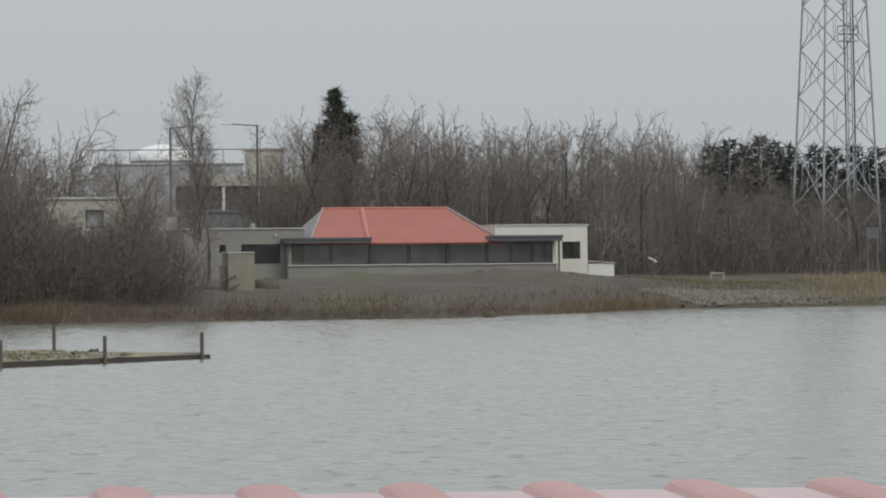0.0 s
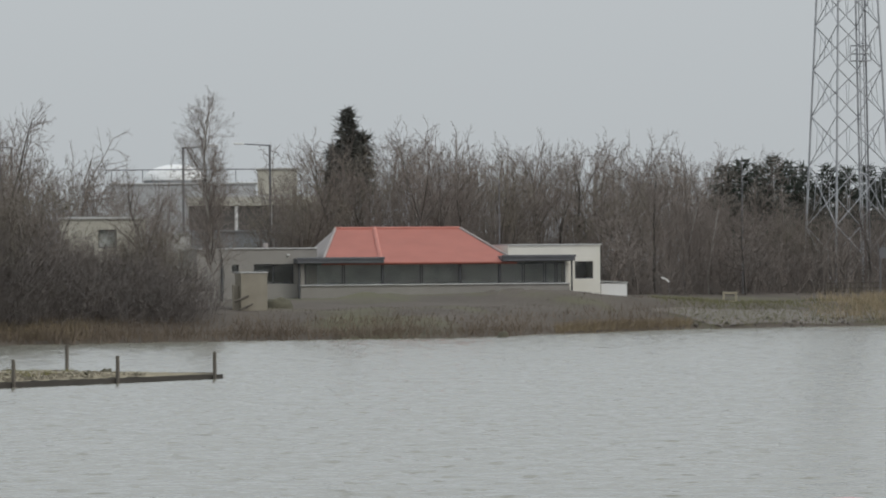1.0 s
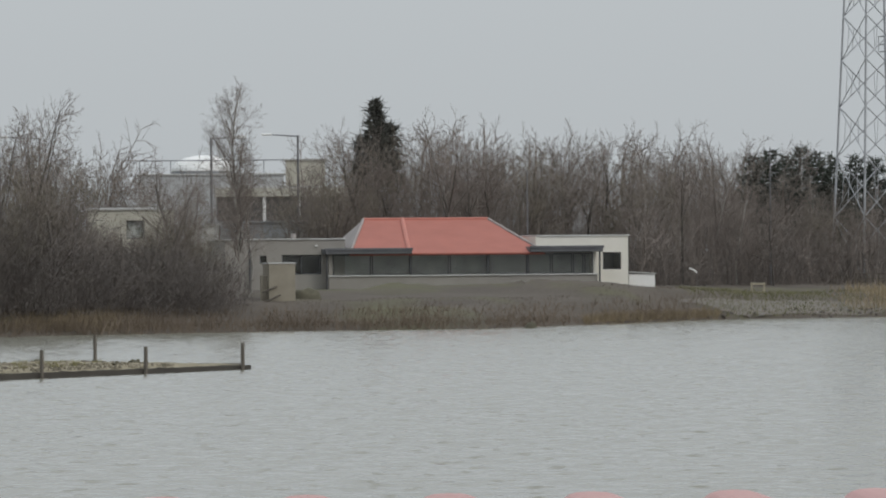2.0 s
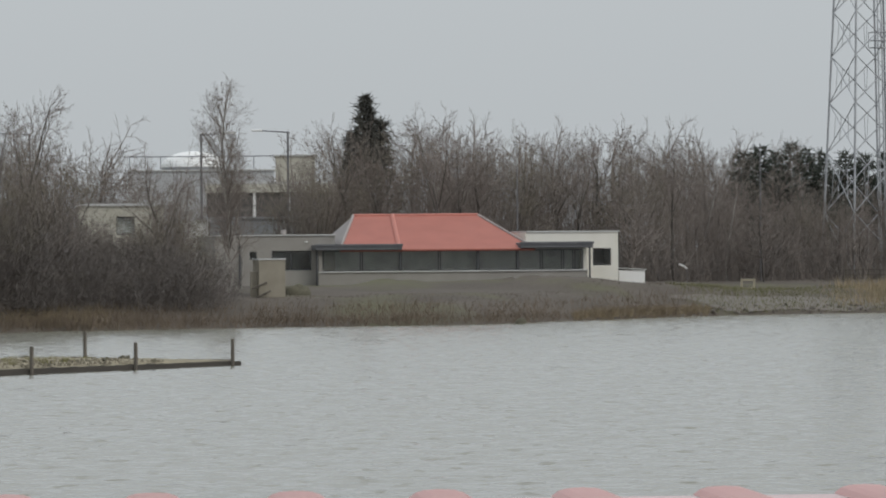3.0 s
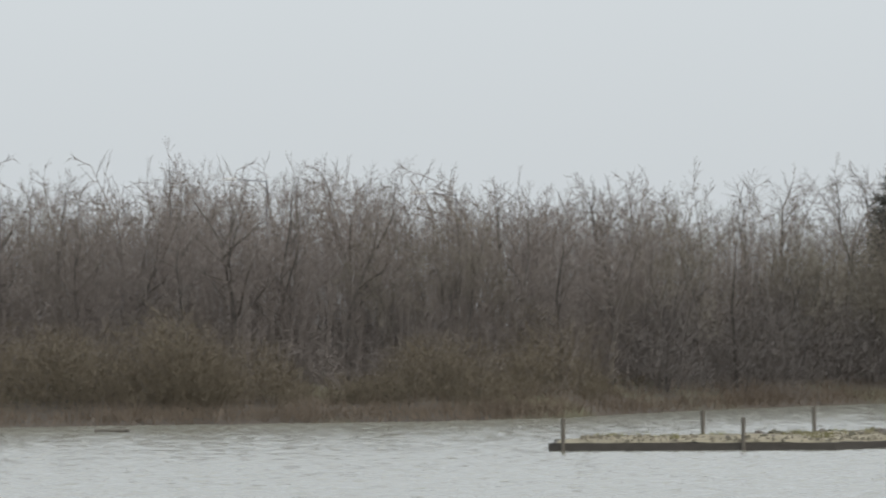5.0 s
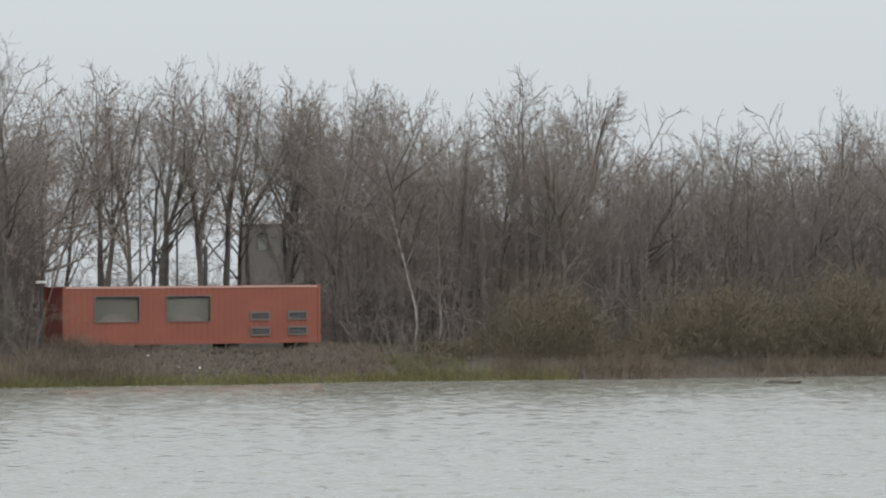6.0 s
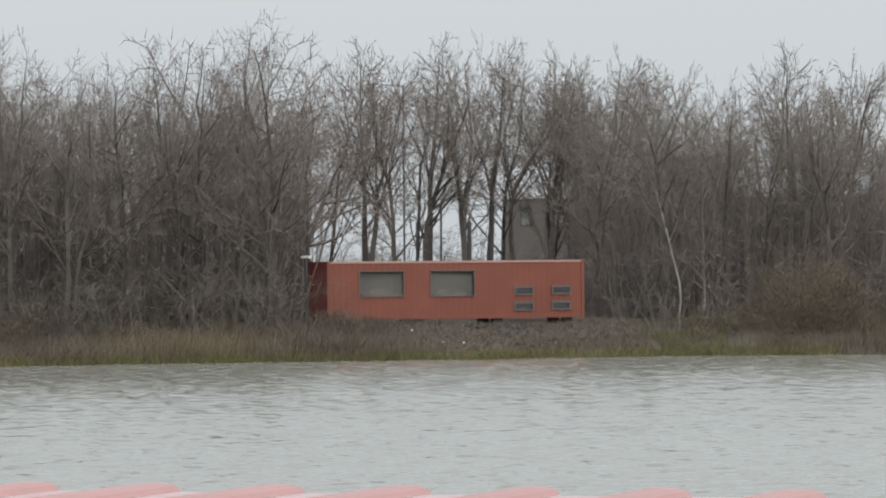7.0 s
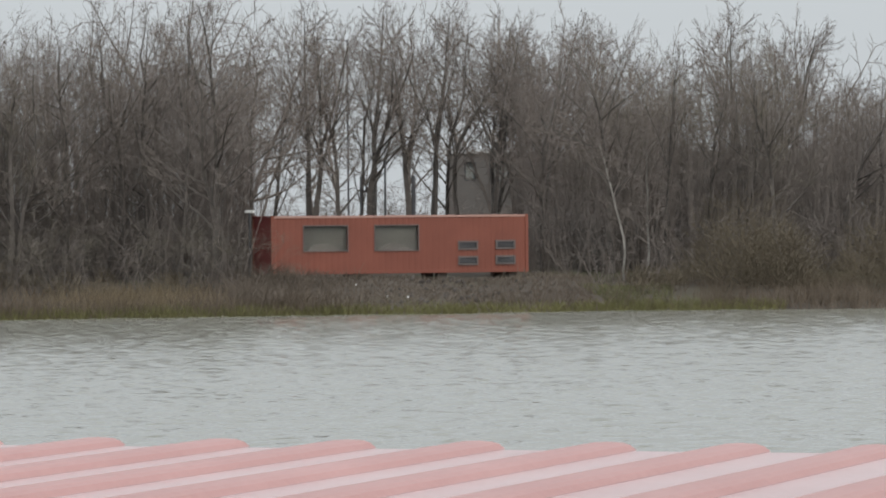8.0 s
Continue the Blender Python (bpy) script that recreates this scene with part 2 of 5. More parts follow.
def thing(name, m, label, category, group="", kind=""):
    ob = new(name)
    ob.matrix_world = m
    return tagged(ob, label, category, group, kind)


def box(x0, y0, z0, x1, y1, z1, bevel=0.0, bm=None):
    bm = bm or bmesh.new()
    r = bmesh.ops.create_cube(bm, size=1, matrix=Matrix.Translation(((x0 + x1) / 2, (y0 + y1) / 2, (z0 + z1) / 2)) @ Matrix.Diagonal((x1 - x0, y1 - y0, z1 - z0, 1)))
    if bevel:
        es = list({e for v in r["verts"] for e in v.link_edges})
        bmesh.ops.bevel(bm, geom=es, offset=bevel, segments=2, affect="EDGES", profile=0.5)
    return bm


def rod(a, b, r0, r1=None, sides=8, bm=None):
    bm = bm or bmesh.new()
    a, b = Vector(a), Vector(b)
    q = (b - a).to_track_quat("Z", "Y").to_matrix().to_4x4()
    bmesh.ops.create_cone(bm, cap_ends=True, segments=sides, radius1=r0, radius2=r0 if r1 is None else r1, depth=(b - a).length,
                          matrix=Matrix.Translation((a + b) / 2) @ q)
    return bm


def panel_with_holes(u0, u1, z0, z1, thick, holes, bm=None):
    """A wall in the x-z plane from y=0 to y=thick, with rectangular holes (u0, z0, u1, z1) that go through it."""
    bm = bm or bmesh.new()
    us = sorted({u0, u1, *[h[0] for h in holes], *[h[2] for h in holes]})
    zs = sorted({z0, z1, *[h[1] for h in holes], *[h[3] for h in holes]})
    solid = {}
    for i in range(len(us) - 1):
        for j in range(len(zs) - 1):
            c, d = (us[i] + us[i + 1]) / 2, (zs[j] + zs[j + 1]) / 2
            solid[i, j] = not any(h[0] < c < h[2] and h[1] < d < h[3] for h in holes)
    vs = {}

    def v(i, j, y):
        if (i, j, y) not in vs:
            vs[i, j, y] = bm.verts.new((us[i], y, zs[j]))
        return vs[i, j, y]
    for (i, j), s in solid.items():
        if not s:
            continue
        for y in (0, thick):
            bm.faces.new([v(i, j, y), v(i + 1, j, y), v(i + 1, j + 1, y), v(i, j + 1, y)])
        for di, dj, a, b in ((-1, 0, (i, j), (i, j + 1)), (1, 0, (i + 1, j), (i + 1, j + 1)), (0, -1, (i, j), (i + 1, j)), (0, 1, (i, j + 1), (i + 1, j + 1))):
            if not solid.get((i + di, j + dj), False):
                bm.faces.new([v(*a, 0), v(*b, 0), v(*b, thick), v(*a, thick)])
    return bm


# ---- the lake shore and the ground ----
SHORE = [(-12000, 60), (-9000, 120), (-6000, 165), (-4200, 180), (-3334, 187), (-2550, 192), (-2264, 196), (-1900, 196), (-1480, 199), (-1000, 202), (-800, 207),
         (-564, 222), (-300, 236), (0, 248), (400, 255), (784, 259), (1040, 276), (1200, 288), (1568, 299), (2300, 300), (4500, 230), (8000, 90)]
NEAR = 17.0


def shore(k):
    if k <= SHORE[0][0] or k >= SHORE[-1][0]:
        return NEAR + 1
    d = float(np.interp(k, [s[0] for s in SHORE], [s[1] for s in SHORE]))
    return d + 0.9 * noise.noise((k * 0.012, 0.3, 0)) + 0.5 * noise.noise((k * 0.05, 2.3, 0))


PAV = at(750, 290, -0.344)
PAV_M = Matrix.Translation(PAV) @ Matrix.Rotation(radians(12) - (750 - 784) / 8000, 4, "Z") @ Matrix.Scale(1.082, 4)
PAV_INV = PAV_M.inverted()
BOX_L, BOX_R = at(-2859, 197), at(-2406, 201.5)
BOX_DIR = (BOX_R - BOX_L).normalized()
BOX_M = Matrix.Translation(BOX_L) @ Matrix.Rotation(math.atan2(BOX_DIR.y, BOX_DIR.x), 4, "Z")
BOX_INV = BOX_M.inverted()


def step(a, b, x):
    t = min(1, max(0, (x - a) / (b - a)))
    return t * t * (3 - 2 * t)


def land(k, s):
    """Height of the far bank, s metres behind the water's edge at bearing k."""
    z = float(np.interp(s, [0, 0.5, 2, 5, 10, 20, 60, 200, 600], [-0.12, 0.12, 0.45, 0.95, 1.5, 1.9, 2.4, 3.0, 4.0]))
    if s > 0.3:
        p = at(k, shore(k) + s)
        z += 0.16 * noise.noise((p.x * 0.25, p.y * 0.25, 0)) * step(0.3, 3, s)
        q = PAV_INV @ p
        w = step(-18, -13, q.x) * (1 - step(9, 22, q.x)) * (1 - step(14, 30, q.y))
        flat = 2.12 * step(-20, -3.5, q.y)
        z = z * (1 - w) + max(flat, min(z, 2.12)) * w
        z += 0.62 * step(-9, -5, q.x) * (1 - step(6, 11, q.x)) * step(-8, -3.2, q.y) * (1 - step(-1.8, -0.3, q.y)) * (0.8 + 0.5 * noise.noise((q.x * 0.3, q.y * 0.4, 4)))
        z = min(z, 0.1 + 0.2 * s)
        q = BOX_INV @ p
        w = step(-2.5, -0.5, q.x) * (1 - step(12.5, 16, q.x)) * step(-3, -0.6, q.y) * (1 - step(4, 8, q.y))
        z = z * (1 - w) + 1.5 * w
        z -= 0.22 * step(5.6, 6.8, q.x) * (1 - step(10.8, 11.8, q.x)) * step(-1.6, -0.7, q.y) * (1 - step(2.6, 3.2, q.y))
    return z


def height(p):
    k = 784 + 8000 * math.atan2(p[0], p[1])
    return land(k, math.hypot(p[0], p[1]) - shore(k))


def put(k, d, sink=0.05):
    p = at(k, d)
    p.z = land(k, d - shore(k)) - sink
    return p


def build_ground():
    az = sorted({round(a, 3) for a in [*np.arange(-180, 180, 3.0), *np.arange(-33, 9, 0.12)]})
    offs = [0, 0.3, 0.7, 1.2, 2, 3, 4, 5, 6, 7, 8, 9, 10, 11, 12, 13.5, 15, 17, 19, 22, 26, 32, 40, 60, 100, 220, 600, 1800, 4300]
    verts, faces = [], []
    for a in az:
        k = 784 + 8000 * radians(a)
        far = shore(k)
        lake = far > NEAR + 2
        near = [(0.3, 2.6), (3.5, 2.6), (6, 1.7), (10, 1.1), (13, 0.5), (NEAR, 0.0)]
        bed = [(NEAR + (far - NEAR) * f, -z * (1 if lake else -1)) for f, z in ((0.02, 0.5), (0.3, 2.0), (0.8, 2.0), (0.985, 0.5))]
        if not lake:
            near, bed = [(r, max(z, 1.6)) for r, z in near], [(r, 1.6) for r, z in bed]
        col = near + bed + [(far + o, land(k, o) if lake else max(1.6, land(k, o))) for o in offs]
        for r, z in col:
            verts.append((r * math.sin(radians(a)), r * math.cos(radians(a)), z))
        n = len(col)
    for i in range(len(az)):
        j = (i + 1) % len(az)
        for q in range(n - 1):
            faces.append((i * n + q, j * n + q, j * n + q + 1, i * n + q + 1))
    faces.append([i * n for i in range(len(az))])
    g = new("ground", mesh_of("ground", verts, faces, M_GROUND, True))
    tagged(g, "brown winter earth with patchy grass round a lake", "ground", kind="structure")
    ring = [(at(k, shore(k) + 6 if shore(k) > NEAR + 2 else NEAR + 1)) for k in range(-12000, 8001, 100)]
    wv = [(p.x, p.y, 0) for p in ring] + [(0, 6, 0)]
    w = new("water", mesh_of("water", wv, [(i + 1, i, len(ring)) for i in range(len(ring) - 1)], M_WATER))
    tagged(w, "grey rippled lake water under an overcast sky", "water", kind="structure")


build_ground()


# ---- bare trees ----
class Sticks:
    """Collects tapered three-sided sticks; a stick that ends in a point is a twig."""

    def __init__(self):
        self.v, self.f = [], []

    def add(self, a, b, r0, r1):
        d = b - a
        ln = math.sqrt(d.dot(d)) or 1e-6
        d = d / ln
        up = np.array((0.0, 0.0, 1.0)) if abs(d[2]) < 0.9 else np.array((1.0, 0.0, 0.0))
        s = np.cross(d, up)
        s /= math.sqrt(s.dot(s))
        t = np.cross(d, s)
        i = len(self.v)
        ring = [s, -0.5 * s + 0.866 * t, -0.5 * s - 0.866 * t]
        self.v += [a + r0 * q for q in ring]
        if r1 <= 0:
            self.v.append(b)
            self.f += [(i, i + 1, i + 3), (i + 1, i + 2, i + 3), (i + 2, i, i + 3)]
        else:
            self.v += [b + r1 * q for q in ring]
            self.f += [(i, i + 1, i + 4, i + 3), (i + 1, i + 2, i + 5, i + 4), (i + 2, i, i + 3, i + 5)]

    def mesh(self, name, material):
        return mesh_of(name, self.v, self.f, material)


def bend(rng, d, amount):
    d = d + rng.normal(0, amount, 3)
    return d / math.sqrt(d.dot(d))


def side(rng, d, angle):
    """A direction that leaves d by the given angle."""
    q = rng.normal(0, 1, 3)
    q = q - d * q.dot(d)
    q /= math.sqrt(q.dot(q))
    return d * math.cos(angle) + q * math.sin(angle)


def grow(rng, wood, fine, p, d, ln, r, depth, form):
    """One branch and all that leaves it. form: per depth (children, from, angle, length ratio, lift)."""
    last = depth >= len(form)
    n = (9, 4, 2, 1, 1)[min(depth, 4)]
    lift = 0.1 if last else form[depth][4]
    Z = np.array((0.0, 0.0, 1.0))
    pts = [p]
    for i in range(n):
        d = bend(rng, d + Z * lift, 0.10 if depth < 2 else 0.24)
        pts.append(pts[-1] + d * ln / n)
    end = r * (0.4 if depth < 1 else 0.25)
    out = wood if depth < WOODY[0] else fine
    for i in range(n):
        a, b = r + (end - r) * i / n, r + (end - r) * (i + 1) / n
        out.add(pts[i], pts[i + 1], a, 0 if last and i == n - 1 else b)
    if last:
        return
    count, start, angle, ratio, lift = form[depth]
    for c in range(count):
        f = 1.0 if c == 0 else start + (1 - start) * (c + rng.uniform(-0.4, 0.4)) / count
        i = min(n - 1, int(f * n))
        q = pts[i] + (pts[i + 1] - pts[i]) * min(1, f * n - i)
        ax = pts[i + 1] - pts[i]
        ax = ax / math.sqrt(ax.dot(ax))
        dd = side(rng, ax, angle * (0.4 if c == 0 else rng.uniform(0.6, 1.3)))
        rr = max(FINE[0], (r + (end - r) * f) * (0.9 if c == 0 else 0.5))
        grow(rng, wood, fine, q, dd, ln * ratio * rng.uniform(0.75, 1.2) * (1.25 - 0.55 * f), rr, depth + 1, form)


FINE = [0.008]
WOODY = [2]
TIPS = ((6, 0.15, 0.85, 0.52, 0.05), (5, 0.12, 0.9, 0.5, 0.03), (3, 0.1, 0.85, 0.62, 0.02))
FORMS = {
    "alder": (0.72, 0.105, 0.0, ((15, 0.25, 0.95, 0.40, 0.05),) + TIPS),
    "narrow": (0.80, 0.095, 0.0, ((15, 0.25, 0.8, 0.33, 0.06),) + TIPS),
    "forked": (0.36, 0.15, 0.0, ((5, 0.75, 0.5, 1.15, 0.03), (11, 0.2, 0.85, 0.42, 0.05)) + TIPS[1:]),
    "willow": (0.5, 0.07, 0.22, ((5, 0.3, 0.65, 0.62, 0.07),) + TIPS),
    "birch": (0.88, 0.08, 0.0, ((18, 0.25, 0.7, 0.26, 0.04),) + TIPS),
    "full_birch": (0.92, 0.09, 0.0, ((44, 0.16, 0.6, 0.22, 0.08), (8, 0.12, 0.65, 0.5, 0.06), (5, 0.12, 0.8, 0.5, 0.02), (4, 0.1, 0.8, 0.7, 0.0))),
    "sallow": (0.5, 0.05, 0.45, ((4, 0.2, 0.7, 0.7, 0.06),) + TIPS),
    "broad": (0.55, 0.12, 0.0, ((11, 0.35, 0.95, 0.6, 0.06),) + TIPS),
}
NATIVE = 10.0


def grow_tree(rng, form, stems=1, light=False):
    """Stems and crown of a bare tree 10 m tall: ([Sticks, ...], Sticks)."""
    trunk, girth, lean, steps = FORMS[form]
    if light:
        steps = steps[:-1]
    woods, fine = [], Sticks()
    for i in range(stems):
        wood = Sticks()
        a = 6.28 * (i + rng.uniform(0, 0.6)) / stems
        d = np.array((math.cos(a) * lean, math.sin(a) * lean, 1.0)) * (1 if stems > 1 else 1) + rng.normal(0, 0.03, 3)
        d /= math.sqrt(d.dot(d))
        p = np.array((math.cos(a), math.sin(a), 0.0)) * (0.18 if stems > 1 else 0) + np.array((0, 0, -0.25))
        grow(rng, wood, fine, p, d, NATIVE * trunk * rng.uniform(0.85, 1.1), girth * rng.uniform(0.95, 1.25), 0, steps)
        woods.append(wood)
    top = max(v[2] for v in fine.v)
    k = NATIVE / top
    for w in woods + [fine]:
        w.v = [v * np.array((0.5 + 0.5 * k, 0.5 + 0.5 * k, k)) for v in w.v]
    return woods, fine


def tree_kind(seed, form, stems, label, bark=None, leaf=None, thin=0.008):
    FINE[0], WOODY[0] = thin, 1 if bark else 2
    woods, fine = grow_tree(np.random.default_rng(seed), form, stems)
    base = thing("tree", Matrix(), label, "tree", "bare lakeside trees")
    for w in woods:
        part("trunk", w.mesh("trunk", bark or M_BARK), None, base)
    part("crown", fine.mesh("crown", leaf or M_TWIG), None, base)
    return base


KINDS = [
    tree_kind(1, "alder", 1, "tall bare alder with spreading grey-brown branches"),
    tree_kind(2, "narrow", 1, "bare alder with a narrow twiggy crown"),
    tree_kind(3, "forked", 1, "bare tree with forked limbs and fine twigs"),
    tree_kind(4, "willow", 4, "many-stemmed bare willow with olive-brown twigs", leaf=M_TWIG_OLIVE),
    tree_kind(5, "birch", 1, "slender bare birch with a pale trunk", bark=M_BIRCH),
    tree_kind(6, "sallow", 4, "low many-stemmed bare sallow bush on the bank", leaf=M_TWIG_OLIVE),
    tree_kind(7, "broad", 1, "bare tree with a broad open crown"),
    tree_kind(8, "forked", 1, "bare tree with crooked forked limbs"),
    tree_kind(9, "alder", 2, "twin-stemmed bare alder with brown twigs"),
    tree_kind(21, "full_birch", 1, "tall slender bare birch beside the grey wing of the pavilion", bark=M_BIRCH, thin=0.0045),
]
used = set()


def plant(i, k, d, tall, turn, lean=0.0, label=""):
    """One tree of kind i, as tall as given, at bearing k and distance d."""
    src = KINDS[i]
    s = tall / NATIVE
    w = s ** 0.6
    m = Matrix.Translation(put(k, d)) @ Matrix.Rotation(lean, 4, "Y") @ Matrix.Rotation(turn, 4, "Z") @ Matrix.Diagonal((w, w, s, 1))
    if i in used:
        q = src.scale
        ob = copy_thing(src, m @ Matrix.Diagonal((1 / q.x, 1 / q.y, 1 / q.z, 1)))
    else:
        used.add(i)
        src.matrix_world = m
        ob = src
    if label:
        ob["label"] = label
    return ob


# top of the woods, as a height above the lake, along the bearings
TOPS = [(-4400, 13.6), (-3437, 13.3), (-3250, 13.5), (-2950, 13.7), (-2700, 13.7), (-2450, 13.9), (-2330, 12.9), (-2230, 12.3), (-1950, 12.8), (-1850, 11.4),
        (-1700, 11.2), (-1480, 11.8), (-1350, 11.6), (-1100, 11.4), (-700, 11.0), (-560, 11.9), (-300, 12.0), (60, 12.0), (160, 10.5), (240, 10.8), (330, 9.5), (480, 11.2),
        (560, 12.9), (700, 12.6), (800, 11.9), (950, 12.6), (1100, 12.1), (1215, 11.8), (1265, 9.3), (1500, 8.9), (1800, 8.8), (2600, 10)]


def top_at(k):
    return 1.11 * float(np.interp(k, [a for a, b in TOPS], [b for a, b in TOPS]))


rng = np.random.default_rng(11)


def clear(k, d):
    p = at(k, d)
    q = PAV_INV @ p
    if -15.5 < q.x < 13.5 and -18 < q.y < 11.5:
        return False
    q = BOX_INV @ p
    return not (-1.5 < q.x < 14 and -8 < q.y < 4.5)


def plant_row(k0, k1, gap, s0, s1, kinds, scale=1.0, spread=0.15):
    k = k0
    while k < k1:
        d = shore(k) + rng.uniform(s0, s1)
        if clear(k, d):
            top = top_at(k) * scale * rng.uniform(1 - spread, 1 + spread * 0.45)
            plant(int(rng.choice(kinds)), k, d, max(2.5, top - land(k, d - shore(k))), rng.uniform(0, 6.28))
        k += gap * 8000 / d * rng.uniform(0.6, 1.4)


# woods left and right of the red container
plant_row(-3900, -2900, 1.8, 8, 12, [0, 1, 2, 3, 6, 8], 0.94)
plant_row(-3900, -2860, 2.2, 13, 19, [0, 1, 2, 6, 7])
plant_row(-2860, -2250, 1.3, 19, 30, [0, 1, 6, 7, 2, 8], 1.0)
plant_row(-2550, -2425, 1.9, 19, 27, [1, 0, 1], 0.95)
plant_row(-2380, -700, 2.4, 9, 14, [0, 1, 2, 3, 3, 6], 0.94)
plant_row(-2370, -700, 2.4, 15, 22, [0, 1, 2, 3])
# willows and conifers between raft and pavilion
plant_row(-700, 40, 1.9, 5, 9, [0, 2, 3, 3], 0.82)
plant_row(-700, 62, 2.5, 10, 17, [0, 1, 2, 3])
plant_row(60, 325, 2.6, 5, 14, [3, 5, 5], 0.38)
plant_row(0, 62, 2.2, 14, 30, [0, 2, 6], 0.97)
plant_row(90, 225, 2.0, 16, 36, [1, 4, 3, 0], 0.66, 0.25)
plant_row(180, 330, 2.4, 50, 60, [1, 0, 4], 0.78, 0.2)
plant_row(50, 178, 1.4, 62, 76, [1, 0, 8, 6], 0.88)
# low sallows on the bank
plant_row(-3800, -2900, 4.0, 4, 7, [5], 0.28, 0.25)
plant_row(-2905, -2780, 1.6, 3.5, 6.5, [5], 0.24, 0.2)
# behind and right of the pavilion
plant_row(470, 1050, 2.0, 43, 49, [0, 1, 2, 3], 0.95)
plant_row(500, 1640, 2.3, 48, 58, [0, 1, 2, 6])
plant_row(1060, 1640, 2.2, 24, 34, [0, 1, 2, 3, 4], 0.90)
# sallows in front of the office and the grey hall
plant_row(-20, 60, 1.3, 9, 18, [3, 5, 2], 0.7)
for i, (kind, k, d, tall) in enumerate([(2, 233, 264, 7.4), (3, 248, 266, 6.6), (5, 244, 261, 6.0), (5, 262, 263, 5.4)]):
    plant(kind, k, d, tall, 0.9 * i)


def far_woods(name, label, spans, seed, tall=1.0, twig=M_TWIG, thick=0.021):
    """Trees further back, past counting, as one object."""
    g = np.random.default_rng(seed)
    protos = []
    for q in range(4):
        FINE[0], WOODY[0] = thick, 2
        woods, fine = grow_tree(g, ("alder", "willow", "narrow", "broad")[q], 3 if q == 1 else 1, True)
        v, f = [], []
        for part_of in woods + [fine]:
            f += [tuple(i + len(v) for i in face) for face in part_of.f]
            v += part_of.v
        v = np.array(v)
        protos.append((v, f))
    vs, fs, n = [], [], 0
    for k0, k1, gap, s0, s1 in spans:
        k = k0
        while k < k1:
            d = shore(k) + g.uniform(s0, s1)
            z = land(k, d - shore(k))
            s = (top_at(k) * tall * g.uniform(0.86, 1.02) * (d / (shore(k) + 20)) ** 0.6 - z) / NATIVE
            v, f = protos[g.integers(0, 4)]
            a = g.uniform(0, 6.28)
            ca, sa = math.cos(a) * s ** 0.6, math.sin(a) * s ** 0.6
            p = at(k, d)
            w = np.stack([v[:, 0] * ca - v[:, 1] * sa + p.x, v[:, 0] * sa + v[:, 1] * ca + p.y, v[:, 2] * s + z], 1)
            vs.append(w)
            fs += [tuple(i + n for i in face) for face in f]
            n += len(w)
            k += gap * 8000 / d * g.uniform(0.6, 1.4)
    ob = new(name, mesh_of(name, np.concatenate(vs), fs, twig))
    return tagged(ob, label, "woods", kind="stuff")


far_woods("far_woods", "dense grey-brown bare woods behind the lakeside trees",
          [(-3900, -2900, 2.0, 20, 42), (-2900, -2430, 2.6, 34, 60), (-2440, -650, 1.5, 22, 30), (-2400, -650, 1.8, 34, 46), (-1750, -650, 1.5, 46, 58), (-650, 55, 1.8, 18, 40), (40, 190, 0.9, 62, 80), (190, 300, 2.2, 62, 78), (-3900, -2880, 1.7, 24, 40), (470, 1800, 1.3, 56, 66), (560, 1800, 2.2, 66, 80), (1060, 1800, 1.8, 34, 50)], 21, thick=0.015)


far_woods("thicket", "half-grown bare thicket between the taller trees",
          [(-2380, -650, 1.9, 15, 32), (-700, 45, 1.3, 12, 26), (470, 1060, 2.2, 46, 58), (1060, 1780, 2.4, 26, 40), (-3900, -2900, 2.6, 12, 24), (560, 1800, 2.0, 70, 92)], 22, 0.62, thick=0.02)


def spikes(name, label, category, count, seed, spot, tall, width, material, lean=0.25):
    """Past counting: thin blades or stems standing on the ground; spot(g) gives a place or None."""
    g = np.random.default_rng(seed)
    s = Sticks()
    for i in range(count):
        p = spot(g)
        if p is None:
            continue
        k, d, scale = p
        q = np.array(put(k, d, 0.03))
        h = g.uniform(*tall) * scale
        e = q + np.array((*g.normal(0, lean * h, 2), h))
        s.add(q, e, g.uniform(*width), 0)
    ob = new(name, s.mesh(name, material))
    return tagged(ob, label, category, kind="stuff")


def clump(k, f, seed):
    return 0.5 + 0.5 * noise.noise((k * f, seed, 0.5))


def reed_spot(g):
    k = g.uniform(-3900, 1750)
    c = clump(k, 0.012, 3.0)
    s = g.uniform(0.1, 2.0) if g.random() < 0.6 else g.uniform(1.0, 6.0)
    if -2790 < k < -2100 and g.random() < 0.75:
        return None
    if k > 1180 and g.random() < 0.7:
        return None
    if g.random() > 0.25 + c:
        return None
    return k, shore(k) + s, 0.45 + 0.75 * c if k < 1180 else 0.4


spikes("reeds", "dry tan reeds and dead stems along the water's edge", "reeds", 34000, 5, reed_spot, (0.3, 0.95), (0.012, 0.026), M_REED, 0.38)


def brush_spot(g):
    k = g.uniform(-3950, 1780)
    behind = 350 < k < 1060
    lo, hi = (42, 62) if behind else (5, 24) if k < 340 else (22, 44)
    if -2880 < k < -2390:
        lo, hi = 32, 50
    s = g.uniform(lo, hi)
    c = clump(k, 0.01, 9.0)
    d = shore(k) + s
    if not clear(k, d):
        return None
    if 40 < k < 340:
        c *= 0.3
    if -2880 < k < -2390:
        c *= 0.25
    return k, d, (0.5 + 0.9 * c) * (1 if s > lo + 4 else 0.65)


